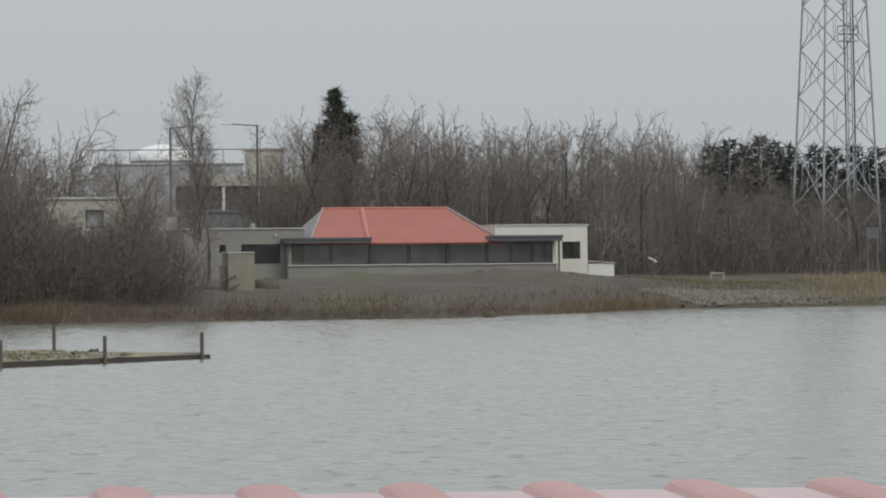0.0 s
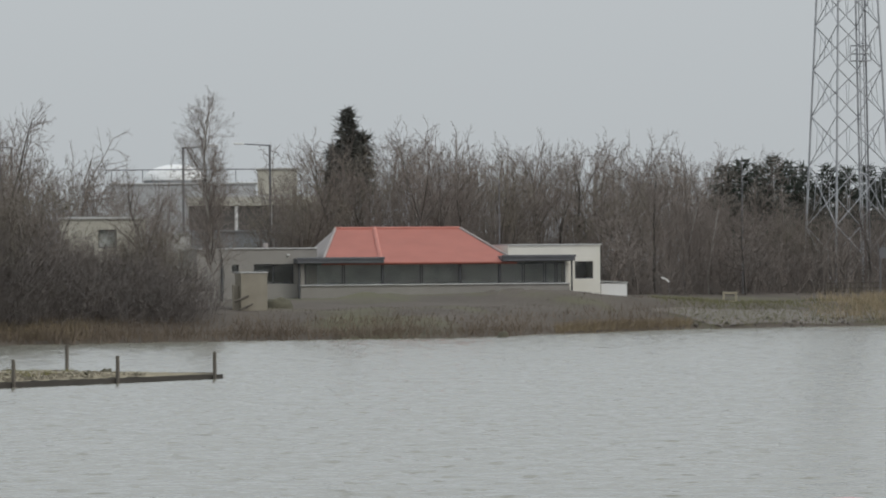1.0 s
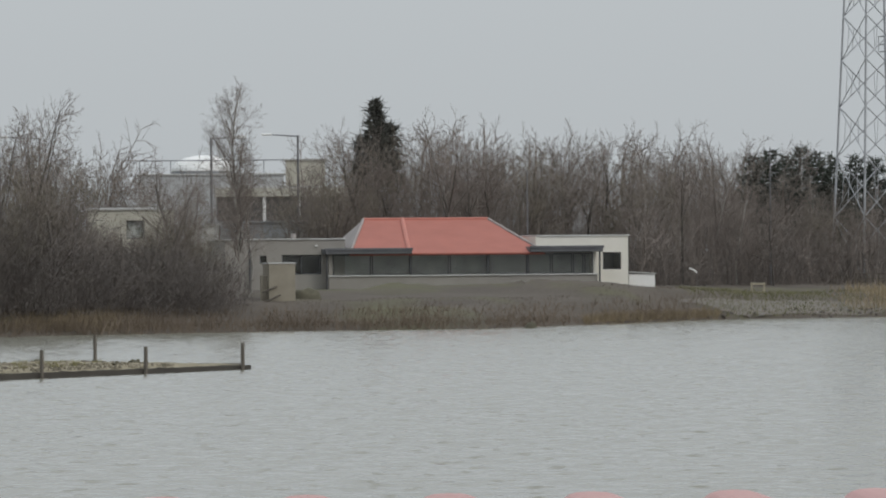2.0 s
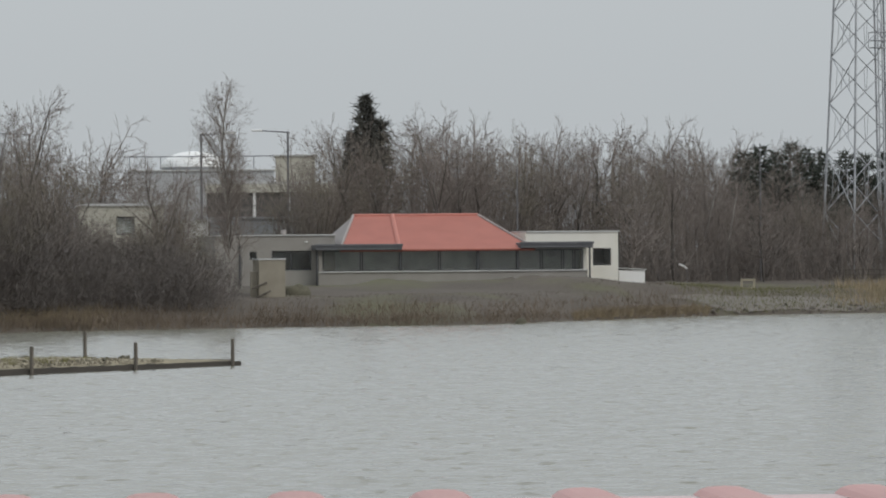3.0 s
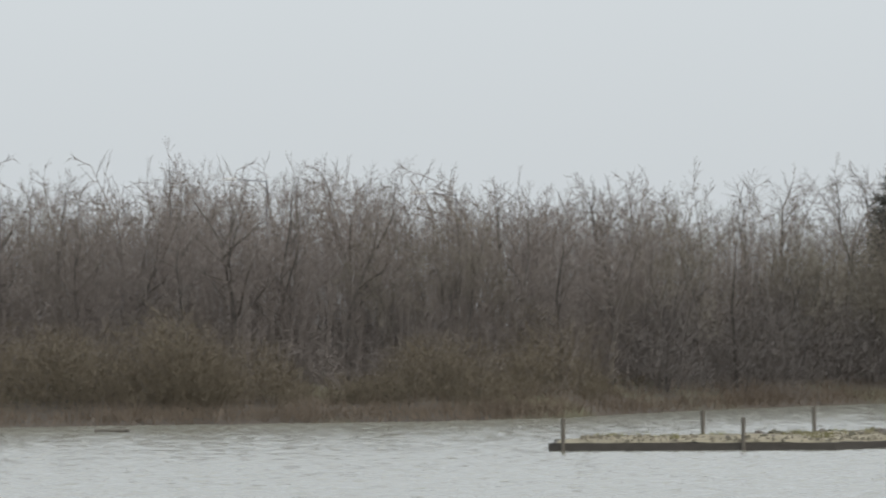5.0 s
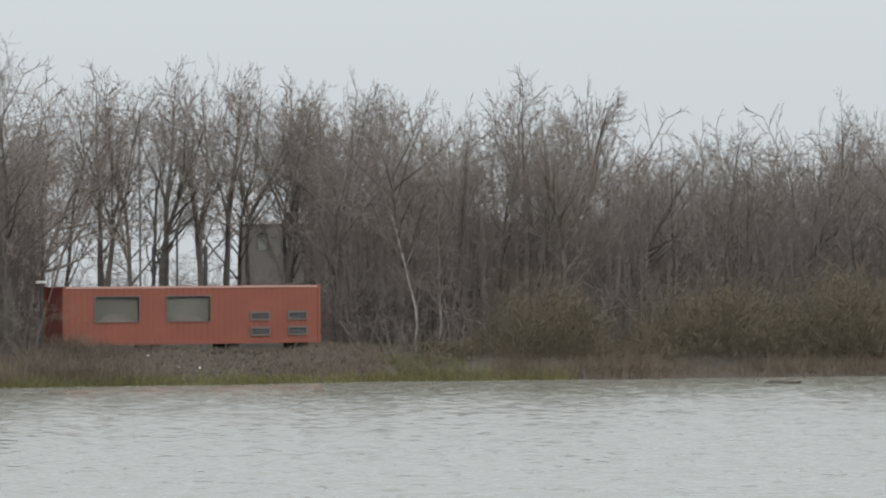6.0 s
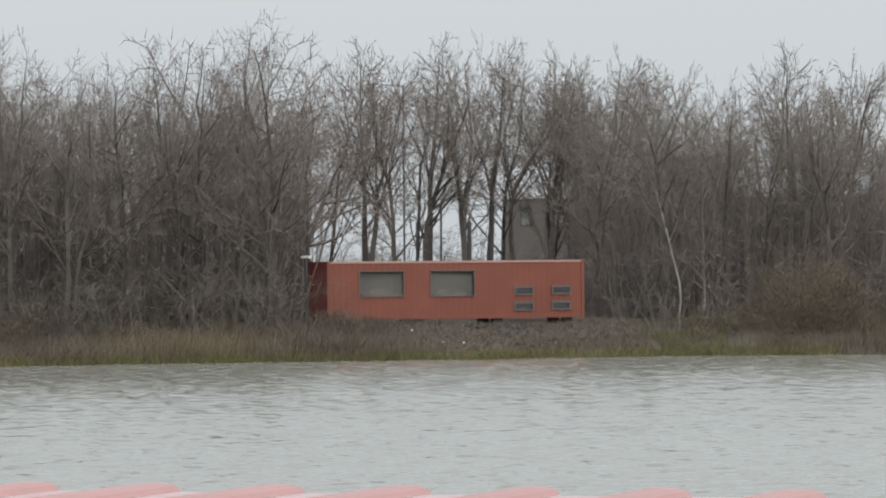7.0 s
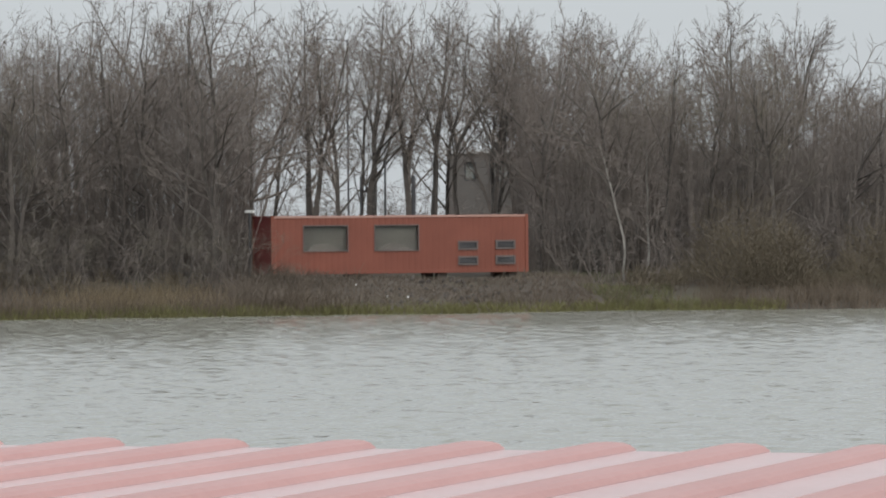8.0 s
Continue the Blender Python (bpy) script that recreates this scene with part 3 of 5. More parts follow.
def brush(name, label, count, seed, spot, material):
    """Scrub: bundles of stems with side twigs."""
    g = np.random.default_rng(seed)
    s = Sticks()
    for i in range(count):
        p = spot(g)
        if p is None:
            continue
        k, d, scale = p
        q = np.array(put(k, d, 0.03))
        h = g.uniform(1.8, 6.0) * scale
        dirn = np.array((*g.normal(0, 0.42, 2), 1.0))
        e = q + dirn * h
        s.add(q, e, 0.022, 0.006)
        for t in range(7):
            c = q + (e - q) * g.uniform(0.25, 1)
            s.add(c, c + np.array((*g.normal(0, 0.55, 2), g.uniform(-0.1, 0.65))) * min(h, 2.4) * 0.45, 0.014, 0)
    ob = new(name, s.mesh(name, material))
    return tagged(ob, label, "undergrowth", kind="stuff")


brush("undergrowth", "tangled brown undergrowth below the bare trees", 5500, 8, brush_spot, M_BRUSH)


def saplings(name, label, count, seed, spans, material):
    """Dense young growth: thin upright stems with side twigs, up to four fifths of the woods' height. spans: bearings and strip behind the water."""
    g = np.random.default_rng(seed)
    s = Sticks()
    reach = [(k1 - k0) for k0, k1, s0, s1, f in spans]
    for i in range(count):
        k0, k1, s0, s1, full = spans[g.choice(len(spans), p=np.array(reach) / sum(reach))]
        k = g.uniform(k0, k1)
        d = shore(k) + g.uniform(s0, s1)
        if not clear(k, d):
            continue
        q = np.array(put(k, d, 0.03))
        h = (top_at(k) - q[2]) * full * (0.35 + 0.65 * g.random() ** 0.7) * (0.75 + 0.35 * clump(k, 0.02, 51.0))
        e = q + np.array((*g.normal(0, 0.07, 2), 1.0)) * h
        s.add(q, e, g.uniform(0.018, 0.034), 0.005)
        for t in range(13):
            c = q + (e - q) * (1 - 0.85 * g.random() ** 1.3)
            a = g.uniform(0, 6.283)
            s.add(c, c + np.array((math.cos(a), math.sin(a), g.uniform(0.2, 1.2))) * g.uniform(0.3, 0.8), 0.011, 0)
    ob = new(name, s.mesh(name, material))
    return tagged(ob, label, "saplings", kind="stuff")


saplings("saplings", "dense grey-brown young growth filling the woods", 10000, 91,
         [(-3900, -2890, 9, 22, 0.86), (-2420, -640, 10, 24, 0.80), (-640, 85, 8, 20, 0.76), (85, 225, 8, 20, 0.42), (222, 285, 8, 20, 0.62), (470, 1060, 43, 56, 0.8), (1050, 1780, 26, 44, 0.82)], M_BRUSH)


def bushes(name, label, count, seed, spot, size, sticks, material, girth=0.013):
    """Rounded thorny bushes grown into one another: short crooked twigs that fill a dome. spot(g) gives bearing, distance and scale."""
    g = np.random.default_rng(seed)
    s = Sticks()
    for i in range(count):
        p = spot(g)
        if p is None:
            continue
        k, d, scale = p
        c = np.array(put(k, d, 0.1))
        h = g.uniform(*size) * scale
        w = h * g.uniform(0.55, 0.95)
        for j in range(int(sticks * max(0.5, scale))):
            a, f = g.uniform(0, 6.283), g.random() ** 0.45
            v = g.uniform(0.0, 1.0)
            ring = math.sqrt(max(0.0, 1 - v ** 2.2))
            q = c + np.array((math.cos(a) * w * f * ring, math.sin(a) * w * f * ring, h * v * (0.35 + 0.65 * f)))
            o = np.array((math.cos(a) * 0.5, math.sin(a) * 0.5, 0.6)) + g.normal(0, 0.55, 3)
            s.add(q, q + o * g.uniform(0.25, 0.6) * (0.5 + 0.2 * h), girth * g.uniform(0.7, 1.3), 0)
    ob = new(name, s.mesh(name, material))
    return tagged(ob, label, "bushes", kind="stuff")


def bramble_spot(g):
    k = g.uniform(-2230, -640) if g.random() < 0.85 else g.uniform(-3900, -2980)
    c = clump(k, 0.009, 41.0)
    return k, shore(k) + g.uniform(3.0, 8.5), 0.4 + 1.5 * step(0.35, 0.75, c) * (1 if k > -2060 else 0.35)


def scrub_spot(g):
    """Dark scrub below the willows, lowest in front of the office."""
    k = g.uniform(-640, 335)
    tall = float(np.interp(k, [-640, 0, 70, 110, 240, 300, 335], [1.2, 1.4, 1.3, 1.0, 1.05, 0.85, 0.5]))
    return k, shore(k) + g.uniform(5, 15), tall * g.uniform(0.7, 1.1)


def wood_edge_spot(g):
    r = g.random()
    if r < 0.3:
        k, s = g.uniform(-3900, -2900), g.uniform(8, 17)
    elif r < 0.72:
        k, s = g.uniform(-2400, -640), g.uniform(10, 20)
    else:
        k, s = g.uniform(1050, 1780), g.uniform(26, 40)
    if not clear(k, shore(k) + s):
        return None
    return k, shore(k) + s, g.uniform(0.6, 1.1)


bushes("bramble_bushes", "low rounded olive-brown bramble bushes on the lake bank", 190, 71, bramble_spot, (1.2, 2.4), 300, M_BRAMBLE)
bushes("willow_scrub", "dense dark willow scrub between the water and the office", 120, 72, scrub_spot, (3.2, 4.4), 620, M_SCRUB, 0.016)
bushes("wood_edge_scrub", "dark tangled scrub at the foot of the woods", 230, 73, wood_edge_spot, (2.6, 4.6), 330, M_SCRUB, 0.017)


def grass_spot(g):
    r = g.random()
    if r < 0.35:
        k, s = g.uniform(-3150, -2000), g.uniform(0.05, 1.6)
    elif r < 0.6:
        k, s = g.uniform(-2420, -2150), g.uniform(1, 5)
    else:
        k, s = g.uniform(950, 1560), g.uniform(0.4, 13)
    if g.random() > 0.15 + clump(k, 0.02, 12.0) or not clear(k, shore(k) + s + 1):
        return None
    return k, shore(k) + s, 1.0


def edge_spot(g):
    k, s = g.uniform(-3500, -1950), abs(g.normal(0.2, 0.55))
    if g.random() > 0.3 + clump(k, 0.008, 31.0):
        return None
    return k, shore(k) + s, 1.0


spikes("waterside_grass", "yellow-green grass fringe at the water's edge", "grass", 12000, 45, edge_spot, (0.12, 0.4), (0.014, 0.03), M_YELLOW, 0.4)
spikes("grass", "short green winter grass on the bank", "grass", 21000, 15, grass_spot, (0.12, 0.32), (0.012, 0.028), M_GRASS, 0.35)


def mound_spot(g):
    k, s = g.uniform(430, 1250), g.uniform(1.0, 14)
    if g.random() > 0.2 + 0.8 * clump(k, 0.02, 22.0):
        return None
    return k, shore(k) + s, 1.0


spikes("dead_grass", "flattened dead grass on the earth bank by the pavilion", "grass", 6000, 25, mound_spot, (0.05, 0.16), (0.012, 0.024), M_DEAD, 0.9)


def stem_spot(g):
    k = g.uniform(-2930, -2290)
    s = g.uniform(1.2, 8.5)
    if not clear(k, shore(k) + s) and (BOX_INV @ at(k, shore(k) + s)).y > -0.5:
        return None
    return k, shore(k) + s, 0.6 + 1.6 * (1 - step(-2900, -2700, k))


spikes("dead_stems", "brown dead stems on the bank below the red container", "undergrowth", 12000, 55, stem_spot, (0.12, 0.5), (0.012, 0.024), M_DEAD, 0.7)


def tan_spot(g):
    u = g.random()
    if u < 0.35:
        k = g.uniform(960, 1200)
        return k, shore(k) + g.uniform(0.2, 1.6), 0.8
    k = g.normal(-3110, 80) if u < 0.75 else g.normal(60, 60)
    return k, shore(k) + g.uniform(0.8, 4.5), 1.0


spikes("tan_grass", "tufts of tan dead grass on the bank", "grass", 4600, 65, tan_spot, (0.25, 0.8), (0.012, 0.026), M_TAN, 0.35)


def gravel_path():
    """A pale gravel strip worn along the shore, laid just above the ground."""
    vs, fs, n = [], [], 7
    ks = list(range(1130, 1600, 6))
    for k in ks:
        mid = 3.2 + 1.2 * noise.noise((k * 0.01, 5, 0)) + 2.5 * (1 - step(1130, 1260, k))
        wide = (0.5 + 1.9 * step(1130, 1250, k) * (1 - 0.6 * step(1420, 1600, k))) * (1 + 0.3 * noise.noise((k * 0.04, 9, 0)))
        for j in range(n):
            vs.append(put(k, shore(k) + mid + wide * (j / (n - 1) - 0.5) * 2, -0.03))
    for i in range(len(ks) - 1):
        for j in range(n - 1):
            q = i * n + j
            fs.append((q, q + n, q + n + 1, q + 1))
    ob = new("gravel_path", mesh_of("gravel_path", vs, fs, M_GRAVEL, True))
    tagged(ob, "pale worn gravel path along the shore", "path", kind="structure")


gravel_path()


def tall_grass_spot(g):
    k = g.uniform(1380, 1780)
    if g.random() > step(1380, 1520, k):
        return None
    return k, shore(k) + g.uniform(1.5, 16), 1.0


spikes("tall_dead_grass", "tall tan dead grass on the shore below the mast", "grass", 6000, 35, tall_grass_spot, (0.2, 0.75), (0.012, 0.03), M_TAN, 0.35)

# ---- single trees that stand out ----
def conifer(k, d, tall, wide, seed, label, ragged=1.0, spire=0.0, needles=M_NEEDLE, low=0.12):
    g = np.random.default_rng(seed)
    t, c = Sticks(), Sticks()
    Z = np.array((0, 0, 1.0))
    t.add(np.array((0, 0, -0.2)), np.array((0, 0, tall * 0.6)), tall * 0.016, tall * 0.008)
    t.add(np.array((0, 0, tall * 0.6)), np.array((0, 0, tall)), tall * 0.008, 0)
    rows = int(tall * 3.2)
    for i in range(rows):
        f = low + (1 - low) * (i / rows)
        z = f * tall
        ln = wide * (1 - f) ** 0.75 * g.uniform(0.75, 1.2) + 0.25
        if f > 1 - spire:
            ln = 0.18 + 3.0 * (1 - f) * g.uniform(0.5, 1.3)
        for b in range(7):
            if g.random() < 0.12 * ragged:
                continue
            a = g.uniform(0, 6.28)
            o = np.array((math.cos(a), math.sin(a), g.uniform(-0.1, 0.25)))
            p, e = np.array((0, 0, z)), np.array((0, 0, z)) + o * ln * g.uniform(0.7, 1.1)
            t.add(p, e, 0.03, 0.008)
            for q in range(max(5, int(ln * 12))):
                m = p + (e - p) * g.uniform(0.15, 1.0)
                c.add(m, m + (o * 0.5 + g.normal(0, 0.5, 3)) * 0.55, 0.055, 0)
    base = thing("conifer", Matrix.Translation(put(k, d)), label, "tree")
    part("trunk", t.mesh("trunk", M_BARK), None, base)
    part("crown", c.mesh("crown", needles), None, base, "dark dull needles")
    return base


conifer(594, 314, 12.9, 1.5, 51, "dark spruce standing above the bare woods behind the pavilion", 2.0, needles=M_NEEDLE_HAZE, low=0.66)
conifer(572, 316, 10.4, 1.5, 52, "dark spruce beside a taller one behind the pavilion", 2.0, needles=M_NEEDLE_HAZE, low=0.62)
conifer(620, 316, 11.2, 1.9, 53, "dark spruce beside a taller one behind the pavilion", 2.0, needles=M_NEEDLE_HAZE, low=0.62)
conifer(-194, 252, 12.0, 3.4, 54, "tall dark spruce among bare willows by the water", 0.5, 0.17, M_NEEDLE_HAZE, 0.42)
for i, (kind, kk, dd, hh) in enumerate([(3, -225, 246, 9.2), (3, -190, 245, 9.6), (8, -160, 246, 9.0), (3, -205, 249, 9.8)]):
    plant(kind, kk, dd, hh, 1.3 * i)
for i, (kk, hh) in enumerate([(1262, 9.4), (1290, 9.9), (1318, 9.6), (1345, 10.1), (1372, 9.7), (1402, 9.5), (1440, 9.4), (1475, 9.2), (1512, 9.4), (1548, 9.3), (1585, 9.5)]):
    conifer(kk, 341 + 4 * (i % 3), hh, 2.6, 60 + i, "dark green pine behind the bare woods by the mast")
plant(9, 350, 272, 13.4, 0.4)
plant(6, 1215, 338, 10.6, 0.5)
plant(6, 1312, 338, 10.9, 1.5)
plant(0, 230, 292, 9.4, 0.3)
plant(4, 364, 276, 10.8, 0.2)
plant(4, 372, 279, 9.8, 1.4)
plant(4, -2237, 203, 7.8, 1.0, label="young birch with a white trunk on the bank")
plant(4, -2197, 204, 7.2, 2.0, 0.06, label="young birch with a white leaning trunk on the bank")
plant(2, -2777, 212, 11.8, 0.7, label="forked bare tree behind the red container")
plant(6, -2672, 213, 11.6, 2.4, -0.05)
plant(1, -2700, 215, 11.9, 2.9)
plant(1, -2957, 208, 14.2, 0.3, label="tallest bare tree rising above the woods")
plant(2, -2463, 214, 12.2, 1.1)
plant(2, -1955, 214, 11.8, 0.2)


# ---- the pavilion ----
def at_pav(x, y, z=0.0, turn=0.0):
    return PAV_M @ pose(x, y, z, 0, 0, turn)


def window(parent, u0, z0, u1, z1, y, bars=(), name="window"):
    """A glazed opening: frame, pane and mullions."""
    w = part(name, panel_with_holes(u0, u1, z0, z1, 0.08, [(u0 + 0.06, z0 + 0.06, u1 - 0.06, z1 - 0.06)]), M_FRAME, parent)
    w.location = (0, y, 0)
    p = part("pane", box(u0 + 0.05, 0.035, z0 + 0.05, u1 - 0.05, 0.05, z1 - 0.05), M_GLASS, w)
    p.visible_shadow = False
    for b in bars:
        part("mullion", box(b - 0.035, -0.01, z0 + 0.05, b + 0.035, 0.085, z1 - 0.05), M_FRAME, w)
    return w


def pavilion():
    pv = thing("pavilion", PAV_M, "low lakeside pavilion with red hipped roof, glazed front and flat-roofed wings", "building")
    # right wing, cream
    part("wall", panel_with_holes(4.62, 10.3, 1.9, 5.32, 0.25, [(8.74, 3.32, 9.86, 4.35)]), M_RENDER_W, pv, "cream rendered wing wall").location = (0, 1.2, 0)
    part("wall", box(10.05, 1.45, 1.9, 10.3, 8.0, 5.32), M_RENDER_W, pv)
    part("wall", box(4.62, 7.75, 1.9, 10.05, 8.0, 5.32), M_RENDER_W, pv)
    part("flat_roof", box(4.6, 1.12, 5.32, 10.38, 8.08, 5.40, 0.015), M_PARAPET, pv, "pale flat roof edge")
    part("wall", box(4.62, 1.45, 1.9, 4.82, 7.75, 5.32), M_RENDER_W, pv)
    part("link_wall", box(3.3, 1.4, 1.9, 4.62, 1.6, 4.75), M_RENDER_W, pv)
    window(pv, 8.74, 3.32, 9.86, 4.35, 1.28)
    part("floor", box(4.7, 1.5, 2.3, 10.0, 7.7, 2.4), M_INSIDE, pv)
    part("partition", box(7.0, 3.6, 2.4, 10.0, 3.7, 5.3), M_INSIDE, pv)
    # left wing, grey
    part("wall", panel_with_holes(-14.2, -7.05, 1.9, 5.22, 0.25, [(-10.83, 3.17, -8.46, 4.33), (-12.15, 3.83, -11.74, 4.3)]), M_RENDER_G, pv, "grey rendered wing wall").location = (0, 0.8, 0)
    part("wall", box(-14.2, 1.05, 1.9, -13.95, 8.0, 5.22), M_RENDER_G, pv)
    part("wall", box(-13.95, 7.75, 1.9, -7.05, 8.0, 5.22), M_RENDER_G, pv)
    part("flat_roof", box(-14.28, 0.72, 5.22, -7.03, 8.08, 5.29, 0.015), M_PARAPET, pv, "pale flat roof edge")
    window(pv, -10.83, 3.17, -8.46, 4.33, 0.92, (-9.65,))
    window(pv, -12.15, 3.83, -11.74, 4.3, 0.92)
    part("floor", box(-13.9, 1.1, 2.3, -6.9, 7.7, 2.4), M_INSIDE, pv)
    part("partition", box(-13.9, 3.6, 2.4, -6.9, 3.7, 5.2), M_INSIDE, pv)
    # glazed front between the wings
    part("plinth", box(-8.17, 0.0, 1.9, 8.1, 0.22, 3.02), M_RENDER_G, pv, "grey rendered plinth below the windows")
    part("end_wall", box(-8.17, 0.22, 1.9, -7.97, 0.8, 4.32), M_RENDER_G, pv)
    part("end_wall", box(7.9, 0.22, 1.9, 8.1, 1.2, 4.32), M_RENDER_W, pv)
    part("pier", box(-8.17, 0.0, 3.02, -7.95, 0.22, 4.32), M_RENDER_G, pv)
    part("sill", box(-8.2, -0.09, 3.02, 8.15, 0.24, 3.09, 0.01), M_PARAPET, pv, "pale window sill")
    edges = [-7.95, -5.6, -3.25, -0.9, 1.44, 3.85, 5.3, 6.6, 7.3, 7.9]
    for a, b in zip(edges, edges[1:]):
        window(pv, a + 0.03, 3.09, b - 0.03, 4.30, 0.07)
    for x in (-3.25, 1.44, 3.85):
        part("post", box(x - 0.06, -0.04, 3.09, x + 0.06, 0.2, 4.32), M_FRAME, pv)
    part("ceiling", box(-8.1, 0.24, 4.33, 8.0, 4.6, 4.36), M_INSIDE, pv)
    part("floor", box(-8.0, 0.24, 2.5, 7.9, 6.0, 2.6), M_INSIDE, pv)
    # added wall close behind the panes, lightens them in place of reflections
    part("brightening_wall", box(-8.0, 1.1, 2.6, 7.9, 1.18, 4.33), M_INSIDE, pv)
    # red roof: ridge set back, hipped at both ends
    e0, e1, r0, r1, y0, yr, ye, z0, zr = -6.95, 4.85, -4.95, 2.75, -0.22, 6.0, 8.6, 4.36, 6.42
    vs = [(e0, y0, z0), (e1, y0, z0), (e1, ye, z0), (e0, ye, z0), (r0, yr, zr), (r1, yr, zr)]
    vs += [(x, y, z - 0.12) for x, y, z in vs]

    def slab(ids, material, name, label=""):
        bm = bmesh.new()
        top = [bm.verts.new(vs[i]) for i in ids]
        low = [bm.verts.new(vs[i + 6]) for i in ids]
        bm.faces.new(top)
        bm.faces.new(low[::-1])
        for i in range(len(ids)):
            j = (i + 1) % len(ids)
            bm.faces.new([top[i], low[i], low[j], top[j]])
        part(name, bm, material, pv, label)
    slab([0, 1, 5, 4], M_RED_ROOF, "roof_slope", "red sheet roof slope")
    slab([1, 2, 5], M_RED_ROOF, "roof_slope")
    slab([2, 3, 4, 5], M_RED_ROOF, "roof_slope")
    # red sheet too; the grey paints the sky reflected at a grazing angle
    slab([3, 0, 4], M_LEAD_SHEEN, "roof_slope", "hipped end of the red roof, sky sheen painted grey")
    for a, b in ((4, 5), (0, 4), (1, 5)):
        part("ridge_cap", rod(Vector(vs[a]) + Vector((0, 0, 0.02)), Vector(vs[b]) + Vector((0, 0, 0.02)), 0.09, sides=6), M_LEAD_SHEEN if (a, b) != (4, 5) else M_RIDGE, pv)
    part("seam_cap", rod((-3.35, y0, z0 + 0.02), (-2.55, yr, zr + 0.02), 0.13, sides=6), M_RIDGE, pv, "raised pink seam on the red roof")
    part("gutter", box(-3.2, -0.36, 4.28, 3.9, -0.2, 4.38, 0.02), M_RED_ROOF, pv, "red eaves edge")
    # dark flat canopies either side
    for a, b, t in ((-8.45, -3.25, 0.0), (3.9, 8.35, 0.12)):
        part("canopy", box(a, -0.5, 4.34 + t * 0.4, b, 1.15, 4.66 + t * 0.5, 0.03), M_FASCIA, pv, "dark flat canopy over the windows")
        part("canopy_edge", box(a - 0.04, -0.56, 4.56 + t * 0.5, b + 0.04, -0.45, 4.70 + t * 0.5, 0.015), M_FASCIA, pv)
    for x, y, zt in ((-8.3, -0.12, 4.4), (8.22, -0.12, 4.45), (-12.75, 0.7, 4.95)):
        part("downpipe", rod((x, y, 2.0), (x, y, zt), 0.055), M_FRAME, pv)
    part("vent", rod((-9.4, 5, 5.28), (-9.4, 5, 5.6), 0.18, 0.14), M_LEAD_SHEEN, pv)
    part("wall_lamp", box(-8.85, 0.68, 4.82, -8.7, 0.8, 4.9, 0.01), M_WHITE, pv)


pavilion()


def lean_to():
    sh = thing("lean_to", at_pav(11.35, 4.2, 2.15), "low white lean-to against the cream wing", "shed")
    part("wall", box(-0.8, -2.2, -0.3, 0.8, 2.2, 0.86), M_WHITE, sh)
    bm = bmesh.new()
    vs = [bm.verts.new(v) for v in ((-0.9, -2.3, 0.98), (0.9, -2.3, 0.88), (0.9, 2.3, 0.88), (-0.9, 2.3, 0.98))]
    up = [bm.verts.new(v.co + Vector((0, 0, 0.05))) for v in vs]
    bm.faces.new(vs[::-1]), bm.faces.new(up)
    for i in range(4):
        bm.faces.new([vs[i], vs[(i + 1) % 4], up[(i + 1) % 4], up[i]])
    part("roof", bm, M_PARAPET, sh, "thin pale sloping roof")


lean_to()


def hut():
    p = put(426, 268.0, 0.35)
    h = thing("block_hut", Matrix.Translation(p) @ Matrix.Rotation(radians(14), 4, "Z"), "small pale block hut with a flat top on the bank", "hut")
    part("wall", box(-0.75, 0, 0, 0.85, 1.8, 2.58, 0.02), M_HUT, h)
    part("roof", box(-0.8, -0.05, 2.58, 0.9, 1.85, 2.66, 0.015), M_PARAPET, h, "pale flat slab roof")
    part("broken_wall", box(-1.15, 0.5, 0, -0.75, 0.7, 1.9, 0.03), M_HUT, h, "broken stub of wall")
    part("leaning_plank", rod((-1.2, -0.2, 0.9), (-0.3, -0.1, 1.25), 0.06, sides=6), M_TIMBER, h)
    part("leaning_plank", rod((-1.3, -0.2, 0.2), (-0.1, -0.25, 0.75), 0.06, sides=6), M_TIMBER, h)


hut()


def timber_frame():
    p = put(1268, 302, 0.05)
    f = thing("timber_frame", Matrix.Translation(p), "square pale timber frame standing on the grass", "frame")
    for x in (-0.42, 0.42):
        part("post", box(x - 0.07, -0.06, 0, x + 0.07, 0.06, 0.72, 0.01), M_TIMBER_PALE, f)
    part("rail", box(-0.5, -0.07, 0.56, 0.5, 0.07, 0.7, 0.01), M_TIMBER_PALE, f)
    part("rail", box(-0.42, -0.05, 0.0, 0.42, 0.05, 0.12, 0.01), M_TIMBER_PALE, f)


timber_frame()


def soil_heap(k, d, w, h, seed, label):
    bm = bmesh.new()
    bmesh.ops.create_icosphere(bm, subdivisions=4, radius=1, matrix=Matrix.Diagonal((w, w * 0.7, h, 1)))
    for v in bm.verts:
        v.co *= 1 + 0.25 * noise.noise(v.co * 1.6 + Vector((seed, 0, 0)))
    o = part("soil_heap", bm, M_TURF)
    o.location = put(k, d, 0.1)
    return tagged(o, label, "heap")


soil_heap(470, 272, 1.0, 0.75, 3, "heap of dark soil beside the pale hut")
soil_heap(866, 261.5, 0.4, 0.55, 5, "small dark hummock at the water's edge")


